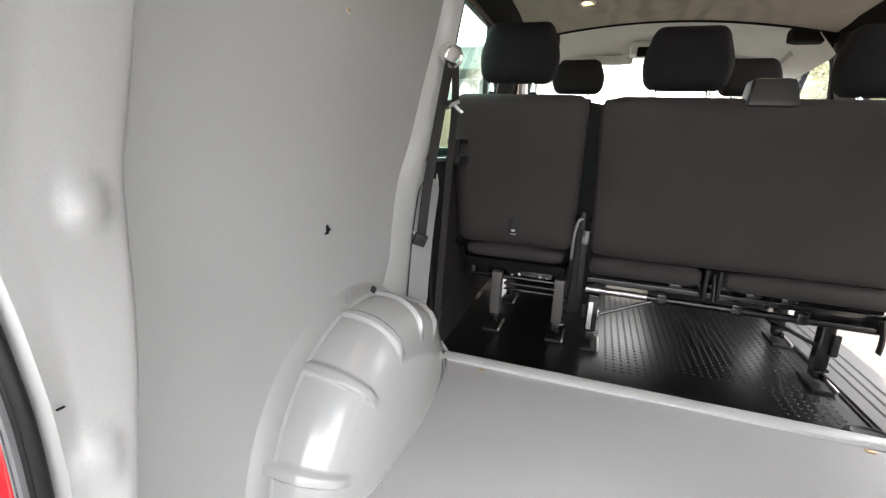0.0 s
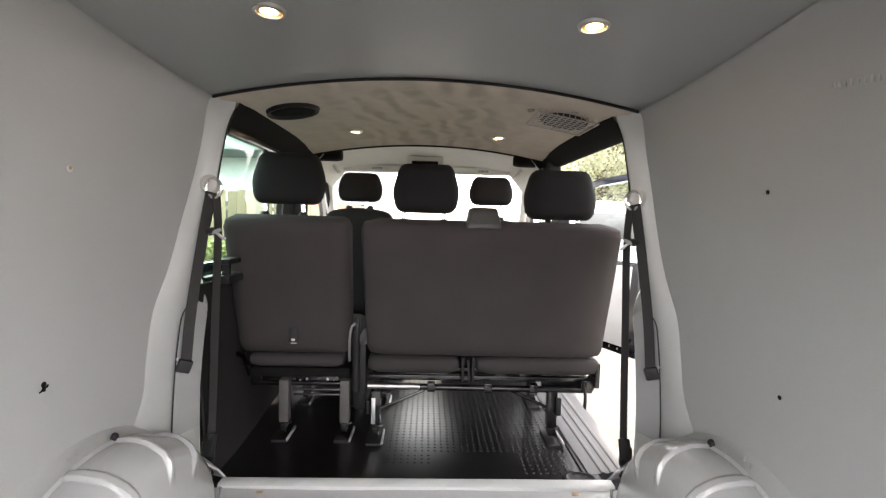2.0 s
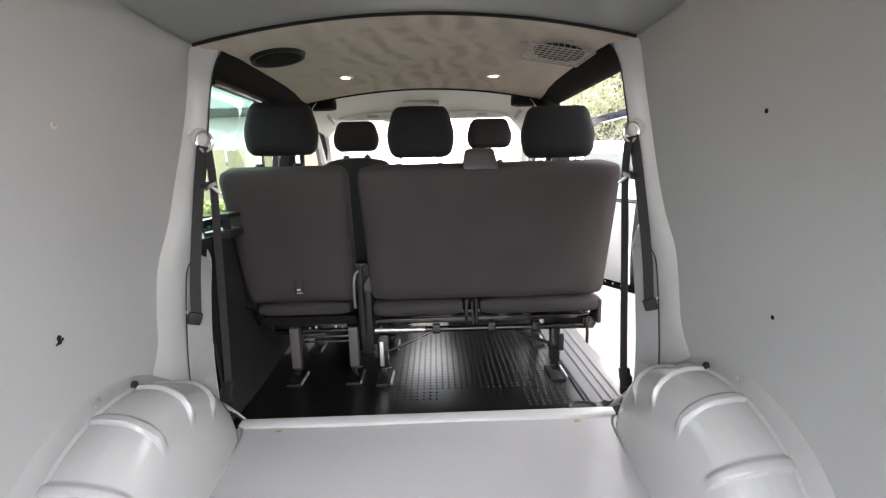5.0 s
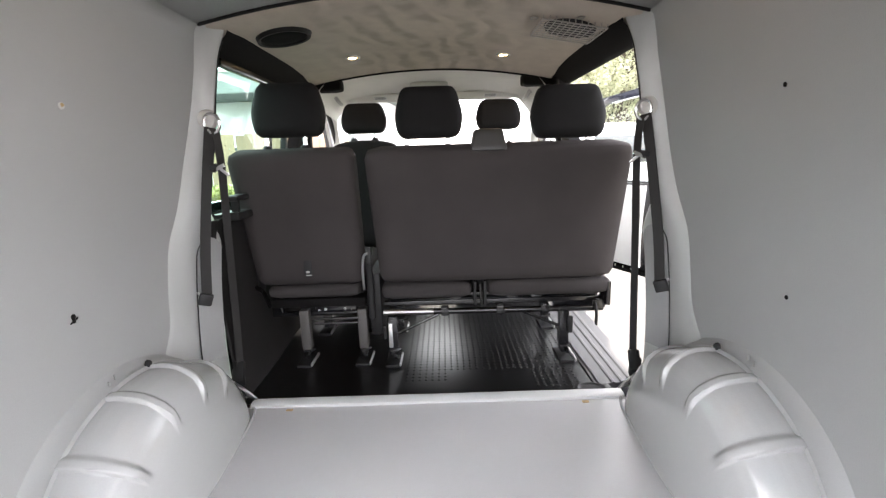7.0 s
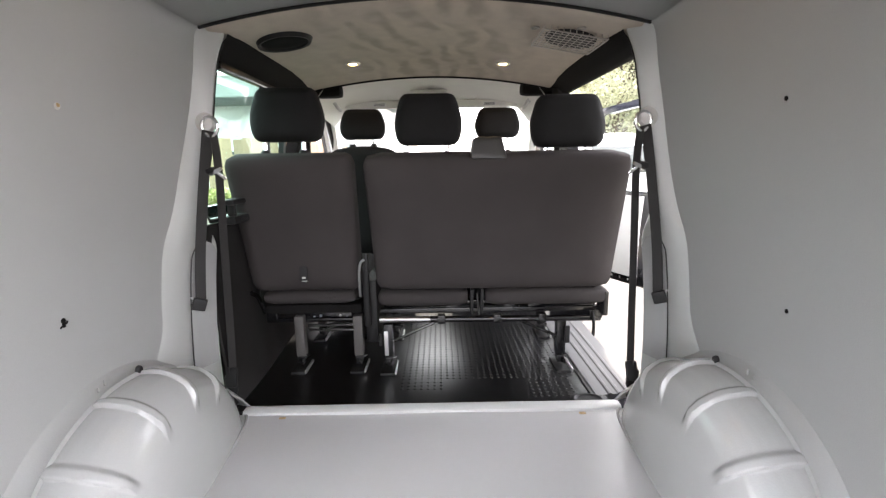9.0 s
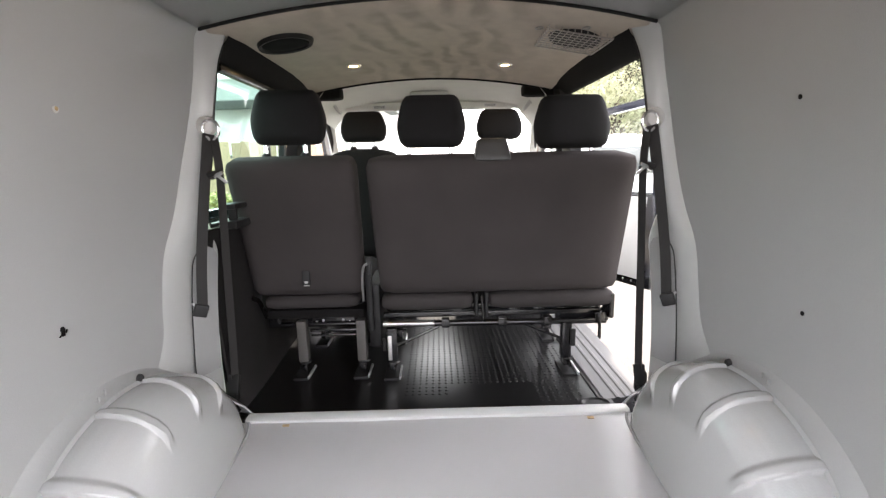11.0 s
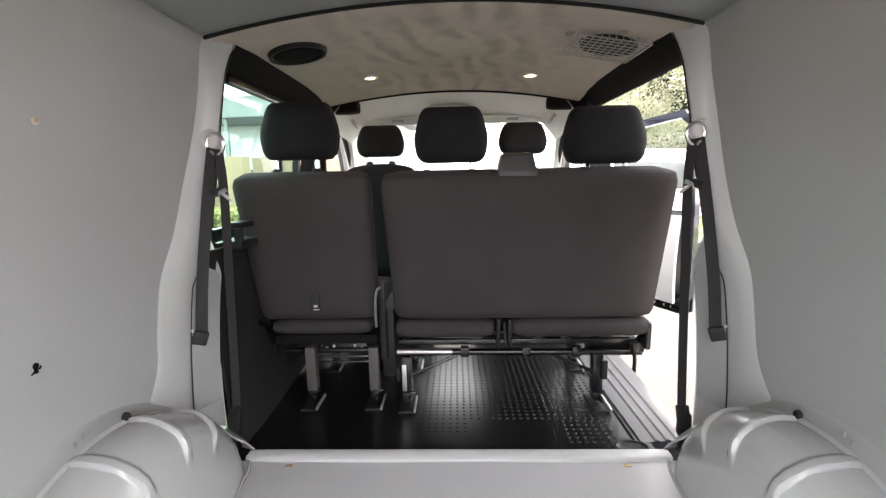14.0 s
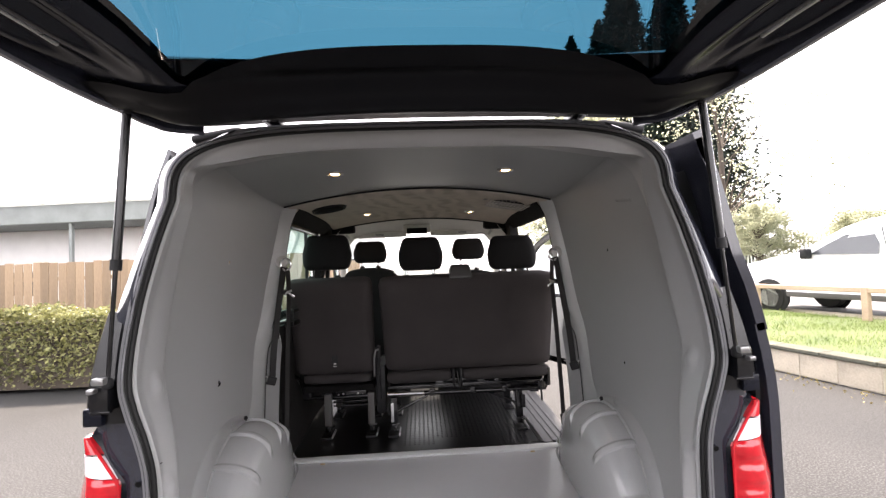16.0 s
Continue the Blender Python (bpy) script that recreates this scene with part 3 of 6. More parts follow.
def wall_panel(side, place):
    ny, nz = 40, 46
    z_top = 1.965
    rows = []
    for j in range(nz + 1):
        z = FLOOR + (z_top - FLOOR) * j / nz
        y1 = pillar_y(side, z) + 0.012
        y0 = panel_rear(z)
        rows.append([(wall_x(y0 + (y1 - y0) * i / ny, z), y0 + (y1 - y0) * i / ny, z) for i in range(ny + 1)])
    bm = thick(loft(rows), 0.006)
    ob = structure("wall_1" if side < 0 else "wall_2", place(bm), "lining",
                   "grey painted side wall lining with small screw holes", "wall")
    # flange round the wheel arch and its proud edge
    ring = []
    for i in range(49):
        a = radians(8 + 164 * i / 48)
        row = []
        for r, lift in ((ARCH_R - 0.02, 0.058), (ARCH_R + 0.008, 0.052), (ARCH_R + 0.020, 0.046), (CUT_R - 0.016, 0.024), (CUT_R - 0.004, 0.010), (CUT_R + 0.004, 0.004), (CUT_R + 0.014, -0.003)):
            y, z = ARCH_Y + r * math.cos(a), ARCH_Z + r * math.sin(a)
            row.append((wall_x(min(y, 1.22), z) - lift, y, z))
        ring.append(row)
    part("arch_flange", place(loft(ring)), "lining", ob, "pale painted steel flange round the wheel arch")
    holes = {-1: ((0.862, 1.647, 0.008, "brass"), (0.806, 1.158, 0.0062, "hole"), (0.62, 1.87, 0.004, "hole")),
             1: ((0.850, 1.641, 0.0052, "hole"), (0.797, 1.156, 0.0050, "hole"))}[side]
    for y, z, r, mat in holes:
        x = wall_x(y, z)
        rim = lathe([(0.0, -0.0010), (r * 0.8, -0.0012), (r * 1.1, -0.0005), (r * 1.25, 0.003)], (x - 0.0062, y, z), "x", 14)
        h = part("screw_hole", place(rim), "pale_plastic" if mat == "brass" else "hole", ob, "small drilled hole")
        if mat == "brass":
            part("screw_tip", place(lathe([(0.0, -0.003), (r * 0.45, -0.002), (r * 0.6, 0.0)], (x - 0.0075, y + 0.001, z + 0.001), "x", 10)), "brass", h)
        if mat == "hole" and r > 0.006:
            nub = join(box((x - 0.008, y - 0.002, z - 0.009), (0.004, 0.007, 0.012), 0.0015), box((x - 0.008, y - 0.009, z - 0.012), (0.003, 0.010, 0.003), 0.001, rot=Euler((0.5, 0, 0)).to_matrix()), box((x - 0.008, y + 0.007, z - 0.006), (0.003, 0.008, 0.003), 0.001, rot=Euler((0.9, 0, 0)).to_matrix()))
            part("broken_clip", place(nub), "hole", h, "torn black plastic clip")
    y, z = 0.966, 0.956
    cap = lathe([(0.0, -0.007), (0.008, -0.007), (0.0105, -0.004), (0.0115, 0.003)], (wall_x(y, z) - 0.044, y, z), "x", 16)
    part("plug", place(cap), "black_plastic", ob, "black round plug")
    if side > 0:
        for k in range(10):
            y, z = 0.650 - 0.0125 * k, 1.833 - 0.0015 * k
            low, high = [(p, q) for p, q in zip(corner_curve(y), corner_curve(y)[1:]) if p[1] <= z <= q[1]][0]
            x = low[0] + (high[0] - low[0]) * (z - low[1]) / (high[1] - low[1])
            part("embossed_mark", place(box((x, y, z), (0.0036, 0.0035 if k % 3 else 0.0070, 0.017 if k % 4 else 0.012), 0.0015)), "lining", ob, "faint unreadable embossed mark")
    for k in range(2):
        tab = box((wall_x(0.86 - 0.02 * k, 0.975) - 0.03, 0.86 - 0.022 * k, 0.972 - 0.008 * k), (0.004, 0.005, 0.016), 0.0015)
        part("weld_tab", place(tab), "lining", ob)


def wheel_arch(side, place):
    """Pressed steel arch with raised ribs across its crown."""
    top = thing("wheel_arch", "grey painted pressed steel wheel arch with raised ribs", "wheel arch",
                (CX + side * 0.71, ARCH_Y, FLOOR), "wheel arches")
    ribs = (151, 124, 100.5, 78, 56)
    sect = [(0.835, 0.0), (0.812, 0.006), (0.795, 0.012), (0.77, 0.014), (0.745, 0.012), (0.72, 0.007), (0.697, -0.004), (0.675, -0.020), (0.659, -0.042),
            (0.650, -0.068), (0.643, -0.10), (0.638, -0.14), (0.635, -0.19), (0.633, -0.25), (0.632, -0.32), (0.631, -0.41)]
    fine = []
    for a, b in zip(sect, sect[1:]):
        for k in range(3):
            fine.append((a[0] + (b[0] - a[0]) * k / 3, a[1] + (b[1] - a[1]) * k / 3))
    fine.append(sect[-1])
    rows = []
    na = 400
    for i in range(na + 1):
        deg = 4 + 172 * i / na
        a = radians(deg)
        row = []
        for j, (x, dr) in enumerate(fine):
            v = j / (len(fine) - 1)
            lift = 0.0
            across = smoothstep(0.05, 0.10, v) * (1 - smoothstep(0.55, 0.66, v))
            for c in ribs:
                d = deg - c - 2.0 * (v - 0.2)
                w = smoothstep(-3.6, -0.9, d) * (1 - smoothstep(1.0, 1.6, d))
                lift += w * across * 0.0100
            r = ARCH_R + dr + lift
            y, z = ARCH_Y + r * math.cos(a), ARCH_Z + r * math.sin(a)
            xx = x + 0.27 * max(0.0, v - 0.2) * (y - 0.85) ** 2 * 1.25 - lift * smoothstep(0.3, 0.6, v)
            row.append((xx, y, z))
        rows.append(row)
    part("pressing", place(loft(rows)), "arch", top, "", True, 60)
    # sealed foot where the arch meets the floor
    foot = smooth_line([(0.70, 1.335, FLOOR + 0.004), (0.665, 1.24, FLOOR + 0.004), (0.645, 1.05, FLOOR + 0.004), (0.634, 0.84, FLOOR + 0.004), (0.648, 0.62, FLOOR + 0.004), (0.69, 0.47, FLOOR + 0.004)], 30)
    part("sealant_bead", place(tube(foot, 0.005, 8)), "arch", top)
    base_of(top)


# Half outlines of the tailgate opening and of the space behind it: floor, flank, shoulder, middle
def outline(flank, z_mid, corner, n_flank=80, n_top=26):
    """Points from the floor up one side to the middle line: flank is (z, x), then a round shoulder to z_mid."""
    zc = flank[-1][0]
    pts = [(hermite_table(flank, flank[0][0] + (zc - flank[0][0]) * i / n_flank), flank[0][0] + (zc - flank[0][0]) * i / n_flank) for i in range(n_flank + 1)]
    x0, z0 = pts[-1]
    for i in range(1, n_top + 1):
        t = i / n_top
        a = t * math.pi / 2
        e = 2.0 / corner
        pts.append((x0 * max(0.0, math.cos(a)) ** e, z0 + (z_mid - z0) * math.sin(a) ** e))
    return pts


APERTURE = [(0.58, 0.713), (0.97, 0.715), (1.10, 0.720), (1.18, 0.738), (1.26, 0.764), (1.34, 0.780), (1.50, 0.770), (1.67, 0.738), (1.81, 0.700)]
LEAN_IN = 0.15


def grown(d, dz=0.0):
    return [(z, x + d) for z, x in APERTURE[:-1]] + [(APERTURE[-1][0] + dz, APERTURE[-1][1] + d)]


def full(half, y, lean=0.0):
    """Both halves as one ring of places at y."""
    right = [(RX + x, y + lean * max(0.0, z - 1.3), z) for x, z in half]
    left = [(RX - x, y + lean * max(0.0, z - 1.3), z) for x, z in half[:-1]]
    return left + right[::-1]


def rear_frame():
    inner = [(FLOOR - 0.02, 0.806), (0.90, 0.852), (1.15, 0.859), (1.40, 0.853), (1.65, 0.832), (1.85, 0.788), (1.93, 0.760)]
    rings = []
    ap = outline(APERTURE, 2.004, 3.6)
    bend = corner_curve(0.47)
    z0, z1 = inner[0][0], bend[0][1]
    deep = [(hermite_table(inner, z0 + (z1 - z0) * i / 80) + (bend[0][0] - hermite_table(inner, z1)) * (i / 80) ** 6, z0 + (z1 - z0) * i / 80) for i in range(81)]
    bend = [(x + 0.005, z + 0.004) for x, z in bend]
    deep += bend[1:]
    deep += [(bend[-1][0] * (1 - i / 14), roof_z(bend[-1][0] * (1 - i / 14)) - 0.004) for i in range(1, 15)]
    # band from the seal to a rolled edge, then back to the lining
    def band_in(z):
        return hermite_table([(0.58, -0.026), (0.95, -0.024), (1.10, -0.008), (1.30, -0.006), (1.45, -0.010), (1.70, -0.004), (1.98, 0.0)], z)
    def edge_y(z):
        return hermite_table([(0.58, 0.18), (0.95, 0.183), (1.10, 0.215), (1.28, 0.264), (1.45, 0.296), (1.60, 0.310), (1.80, 0.306), (1.98, 0.300)], z)
    domes = ((0.218, 1.297), (0.155, 1.045))
    steps = [(0, 0.0), (0, 0.02), (0, 0.05)] + [(1, i / 16) for i in range(17)] + [(2, i / 5) for i in range(1, 6)] + [(3, i / 10) for i in range(1, 11)] + [(4, 1.0)]
    for stage, k in steps:
        ring = []
        for (ax, az), (bx, bz) in zip(ap, deep):
            beam = smoothstep(1.90, 1.985, az)
            ye, x1, hang = edge_y(az) - 0.045 * beam, ax + band_in(az), 0.052 * beam
            yd = ye + 0.05 + (0.120 * smoothstep(1.55, 1.95, az)) + 0.045 * beam
            if stage == 0:
                x, y, z = ax + (0.016 if k == 0 else -0.005 * k / 0.05), 0.122 + 0.16 * k, az
            elif stage == 1:
                y = 0.130 + (ye - 0.014 - 0.130) * k
                x, z = ax - 0.005 * max(0.0, 1 - 4 * k) + (x1 - ax) * smoothstep(0, 1, k), az - hang * smoothstep(0.0, 0.7, k)
                x -= sum(0.0105 * math.exp(-(((y - cy) / 0.021) ** 2 + ((z - cz) / 0.024) ** 2) ** 2) for cy, cz in domes)
            elif stage == 2:
                t = k * math.pi / 2
                x, y, z = x1 + 0.016 * (1 - math.cos(t)), ye - 0.014 + 0.016 * math.sin(t), az - hang + 0.010 * (1 - math.cos(t)) * smoothstep(1.8, 1.95, az)
            else:
                q = min(1.0, k) ** 0.8
                x = x1 + 0.016 + (bx - x1 - 0.016) * q
                z = az - hang + (bz - az + hang) * q + (1 - q) * 0.010 * smoothstep(1.8, 1.95, az)
                y = ye + 0.002 + (yd - ye - 0.002) * k
            if stage == 4:
                y, z = yd + 0.06, bz + 0.03 * smoothstep(1.9, 1.96, bz)
            ring.append((x, y + LEAN_IN * max(0.0, az - 1.3) * (1 - smoothstep(0, 1, k) if stage == 1 else (1.0 if stage == 0 else 0.0)), z))
        def mid(y):
            return RX + (CX - RX) * smoothstep(0.20, 0.42, y)
        rings.append([(mid(y) - x, y, z) for x, y, z in ring[:-1]] + [(mid(y) + x, y, z) for x, y, z in ring[::-1]])
    ob = structure("trim_1", loft(rings), "frame_paint", "grey painted inner steel frame round the tailgate opening", "door frame", True, 60)
    for side in (-1, 1):
        scr = lathe([(0.0, 0.004), (0.006, 0.003), (0.008, 0.0)], (CX + side * 0.58, 0.425, roof_z(0.58) - 0.010), "z", 12)
        part("ceiling_screw", scr, "black_metal", ob)
    for name, d, r, y in (("door_seal", 0.003, 0.0060, 0.114), ("seal_bead", 0.0105, 0.0036, 0.110)):
        pts = full(outline(grown(d), 2.004 + d, 3.6), y, LEAN_IN)
        part(name, sweep(pts, disc_section(r, 10), (0, 1, 0)), "rubber", ob, "black rubber door seal")
    tick = box((RX - 0.7155, 0.136, 1.115), (0.0022, 0.007, 0.0014))
    part("scratch", tick, "hole", ob, "short dark scratch")
    # body lip, coloured grey to carry the sky's reflection
    seam_pts = full(outline(grown(0.0185), 2.016, 3.6), 0.107, LEAN_IN)
    part("outer_lip", sweep(seam_pts, strip_section(0.014, 0.010), (0, 1, 0)), "lip_sheen", ob, "lip outside the seal, sky sheen painted as grey")
    return ob


def ceiling():
    def sheet(y0, y1, dz, w0, w1, n=26, ny=10):
        return loft([[(CX + (w0 + (w1 - w0) * j / ny) * (2 * i / n - 1), y0 + (y1 - y0) * j / ny,
                       roof_z((w0 + (w1 - w0) * j / ny) * (2 * i / n - 1)) + dz) for i in range(n + 1)] for j in range(ny + 1)])
    rear = thick(sheet(0.44, 1.362, 0.0, 0.745, 0.742), -0.012)
    structure("ceiling", rear, "ceiling", "grey smooth vinyl ceiling lining, gently arched, over the load space", "ceiling")
    # rounded corner between wall and ceiling, from the opening frame to the pillar
    for side in (-1, 1):
        rows = []
        for i in range(37):
            row = []
            for m in range(13):
                y0 = 0.386 + 0.082 * (m / 12) ** 0.7
                y = y0 + (1.367 - y0) * i / 36
                x, z = corner_curve(max(y, 0.47))[m]
                row.append((CX + side * x, y, z))
            rows.append(row)
        structure("trim_8" if side < 0 else "trim_9", loft(rows), "lining", "grey painted rounded corner between side wall and ceiling", "trim")
    rows = []
    for y, dz in ((1.370, 0.002), (1.371, -0.008), (1.378, -0.013), (1.40, -0.016), (1.46, -0.017), (1.7, -0.018), (1.9, -0.018), (2.1, -0.019), (2.3, -0.025), (2.42, -0.034), (2.50, -0.044), (2.505, -0.030)):
        w = 0.715 - 0.03 * smoothstep(1.9, 2.5, y)
        rows.append([(CX + w * (2 * i / 30 - 1), y, roof_z(w * (2 * i / 30 - 1)) + dz) for i in range(31)])
    structure("ceiling_2", loft(rows), "suede", "beige brushed suede headliner with swirling nap marks", "headliner")
    gap = [(CX + 0.735 * (2 * i / 30 - 1), 1.366, roof_z(0.735 * (2 * i / 30 - 1)) - 0.004) for i in range(31)]
    structure("trim_2", tube(gap, 0.006, 6), "rubber", "thin black edging between the two ceiling linings", "trim")
    edge = [(CX + 0.66 * (2 * i / 30 - 1), 2.508, roof_z(0.66 * (2 * i / 30 - 1)) - 0.046) for i in range(31)]
    structure("trim_3", tube(edge, 0.007, 6), "dark_trim", "dark rolled front edging of the headliner", "trim")


def pillar(side, place):
    """Painted pillar between the load space and the second row, with its lower cover."""
    nz = 60
    rows = []
    for j in range(nz + 1):
        z = FLOOR + (1.985 - FLOOR) * j / nz
        lx, ly = hermite_table(WALL, z) - 0.0065, pillar_y(side, z)
        ex, ey = hermite_table(EDGE_X, z), hermite_table(EDGE_Y, z)
        flare = (1 - smoothstep(0.86, 1.08, z)) ** 2
        ly -= 0.11 * flare
        low = 1 - smoothstep(1.20, 1.42, z)
        fx, fy = ex - 0.044 * low + 0.030 * (1 - low), ey + 0.10 * low + 0.035 * (1 - low)
        row = [(lx + 0.020, ly + 0.004), (lx + 0.003, ly)]
        # the face turns in from the wall with a soft inner corner, then a rounded outer one
        for k in range(1, 10):
            t = k / 10
            b = math.sin(t * math.pi)
            row.append((lx + (ex - lx) * t ** 1.15 - 0.004 * b, ly + (ey - ly) * t ** 0.9 - 0.007 * b))
        row += [(ex, ey), (ex + 0.001 - 0.003 * low, ey + 0.010), (fx, fy), (fx + 0.01, fy + 0.03), (fx + 0.05, fy + 0.05), (fx + 0.12, fy + 0.05)]
        rows.append([(x, y, z) for x, y in row])
    ob = structure("pillar_1" if side < 0 else "pillar_2", place(loft(rows)), "steel", "grey painted door pillar swelling outwards below the window", "pillar", True, 50)
    line = [(hermite_table(EDGE_X, z) + 0.004, hermite_table(EDGE_Y, z) + 0.013, z) for z in [1.30 + 0.62 * j / 24 for j in range(25)]]
    part("edge_seal", place(tube(line, 0.006, 8)), "rubber", ob, "black rubber edge of the side opening")
    # lower cover: a flat tongue with a rounded head
    def cover(w):
        out = []
        for j in range(31):
            t = j / 30
            z = 0.80 + 0.45 * t
            cut = 0.5 * (1 - math.sqrt(max(0.0, 1 - max(0.0, (t - 0.86) / 0.14) ** 2)))
            ex, ey = hermite_table(EDGE_X, z) , hermite_table(EDGE_Y, z)
            low = 1 - smoothstep(1.20, 1.42, z)
            fx, fy = ex - 0.040 * low - 0.004, ey + 0.07 + 0.03 * low
            a, b = 0.06 + cut * w, 0.96 - cut * w
            row = []
            for k in range(9):
                s = a + (b - a) * k / 8
                row.append((ex + (fx - ex) * s - 0.006, ey + (fy - ey) * s - 0.005, z))
            out.append(row)
        return out
    cv = thick(loft(cover(1.0)), 0.004)
    c = part("lower_cover", place(cv), "cover_grey", ob, "grey plastic cover with a rounded head")
    rows = cover(1.0)
    rim = [r[0] for r in rows] + [p for p in rows[-1]] 
    part("cover_edge", place(tube(rim, 0.0022, 6)), "rubber", c)
    for z in (1.06,):
        ex, ey = hermite_table(EDGE_X, z), hermite_table(EDGE_Y, z)
        part("cover_screw", place(lathe([(0.0, -0.003), (0.006, -0.002), (0.007, 0.0)], (ex - 0.010, ey + 0.002, z), "y", 12)), "alu", c)


def side_wall_second_row():
    """Left side: dark felt trim, window with its black surround; right side: the open doorway."""
    # dark lower trim
    rows = []
    for j in range(25):
        z = 0.585 + (1.30 - 0.585) * j / 24
        x = -0.775 - 0.03 * math.sin((z - 0.6) * 2.2)
        rows.append([(CX + x + 0.012 * math.sin(5 * y), y, z) for y in [1.37 + 1.25 * i / 20 for i in range(21)]])
    structure("wall_3", thick(loft(rows), 0.01), "felt", "dark grey felt side trim beside the second row", "wall")
    structure("trim_12", lathe([(0.0, -0.004), (0.010, -0.003), (0.013, 0.0), (0.013, 0.004)], (CX - 0.798, 1.462, 1.205), "x", 16), "pale_plastic", "small pale round trim clip on the felt", "trim clip")
    w = thing("window_1", "side window with black surround and green-tinted rain-spotted glass", "window", (CX - 0.80, 1.98, 1.36), "", "structure")
    y0, y1, z0, z1 = 1.455, 2.30, 1.29, 1.900
    ring = []
    for y, z in ((y0, z0), (y1, z0), (y1 - 0.03, z1), (y0 + 0.05, z1)):
        ring.append((y, z))
    pts = []
    for k in range(4):
        a, b, c = Vector(ring[k - 1]), Vector(ring[k]), Vector(ring[(k + 1) % 4])
        r = 0.06
        p, q = b + (a - b).normalized() * r, b + (c - b).normalized() * r
        for i in range(7):
            t = i / 6
            pts.append((1 - t) ** 2 * p + 2 * t * (1 - t) * b + t * t * q)
    def xs(z):
        return -0.845 + 0.085 * smoothstep(1.4, 2.0, z)
    path = [(CX + xs(p[1]), p[0], p[1]) for p in pts]
    part("surround", sweep(path, [(-0.016, -0.014), (0.016, -0.014), (0.016, 0.014), (-0.016, 0.014)], (1, 0, 0), True), "black_plastic", w, "black window surround")
    g = loft([[(CX + xs(z) - 0.02, y, z) for y in (y0 - 0.02, y1 + 0.02)] for z in (z0 - 0.02, 1.5, 1.7, z1 + 0.02)])
    part("pane", g, "wet_glass", w)
    part("divider", box((CX - 0.775, 1.98, 1.62), (0.02, 0.028, 0.54), 0.005), "black_plastic", w, "black sliding window bar")
    part("blind_rail", box((CX - 0.755, 1.86, 1.862), (0.03, 0.70, 0.03), 0.008), "black_metal", w, "black rail along the top of the glass")
    part("sill_catch", join(box((CX - 0.752, 1.55, 1.372), (0.05, 0.16, 0.020), 0.006), box((CX - 0.752, 1.55, 1.305), (0.055, 0.17, 0.030), 0.008),
                                    box((CX - 0.750, 1.615, 1.34), (0.04, 0.022, 0.07), 0.006), box((CX - 0.750, 1.50, 1.34), (0.03, 0.018, 0.07), 0.005)), "black_plastic", w, "black belt guide on the window sill")
    # droplets on the glass are fine beads
    rng = random.Random(5)
    drops = bmesh.new()
    for _ in range(260):
        y, z, r = rng.uniform(y0 + .03, y1 - .03), rng.uniform(1.52, z1 - .03), rng.uniform(0.0012, 0.0032)
        bmesh.ops.create_icosphere(drops, subdivisions=1, radius=r, matrix=Matrix.Translation((CX + xs(z) - 0.024, y, z)))
    put(tagged(part("rain_drops", drops, "glass"), "", "", "", "stuff"), w)
    base_of(w)
    # black padded rails above both side openings
    for side in (-1, 1):
        rows = []
        for i in range(31):
            y = 1.44 + 1.16 * i / 30
            k = smoothstep(1.44, 1.56, y)
            c = [(0.755, 1.985), (0.70 - 0.02 * k, 1.968), (0.672 - 0.012 * k, 1.954), (0.680, 1.935), (0.71, 1.905), (0.742, 1.880), (0.768, 1.876), (0.80, 1.890)]
            rows.append([(CX + side * x, y, z) for x, z in c])
        structure("trim_4" if side < 0 else "trim_5", loft(rows), "dark_trim", "black padded rail above the side opening", "trim")
        end = rounded((CX + side * 0.668, 2.570, 1.926), (0.28, 0.11, 0.074), 0.022, 6)
        structure("trim_6" if side < 0 else "trim_7", end, "dark_trim", "dark padded end of the rail over the door pillar", "trim")
    # B-pillars
    for side in (-1, 1):
        rows = []
        for j in range(21):
            z = 0.6 + 1.33 * j / 20
            x = 0.81 - 0.10 * smoothstep(1.35, 1.95, z)
            wy = 0.09 + 0.05 * (1 - smoothstep(1.0, 1.5, z))
            rows.append([(CX + side * (x + a), 2.50 + b, z) for a, b in ((0.06, -wy), (0.0, -wy + 0.01), (-0.015, 0.0), (0.0, wy - 0.01), (0.06, wy))])
        structure("pillar_3" if side < 0 else "pillar_4", loft(rows), "dark_trim" if side < 0 else "black_plastic", "dark pillar between front door and second row", "pillar")


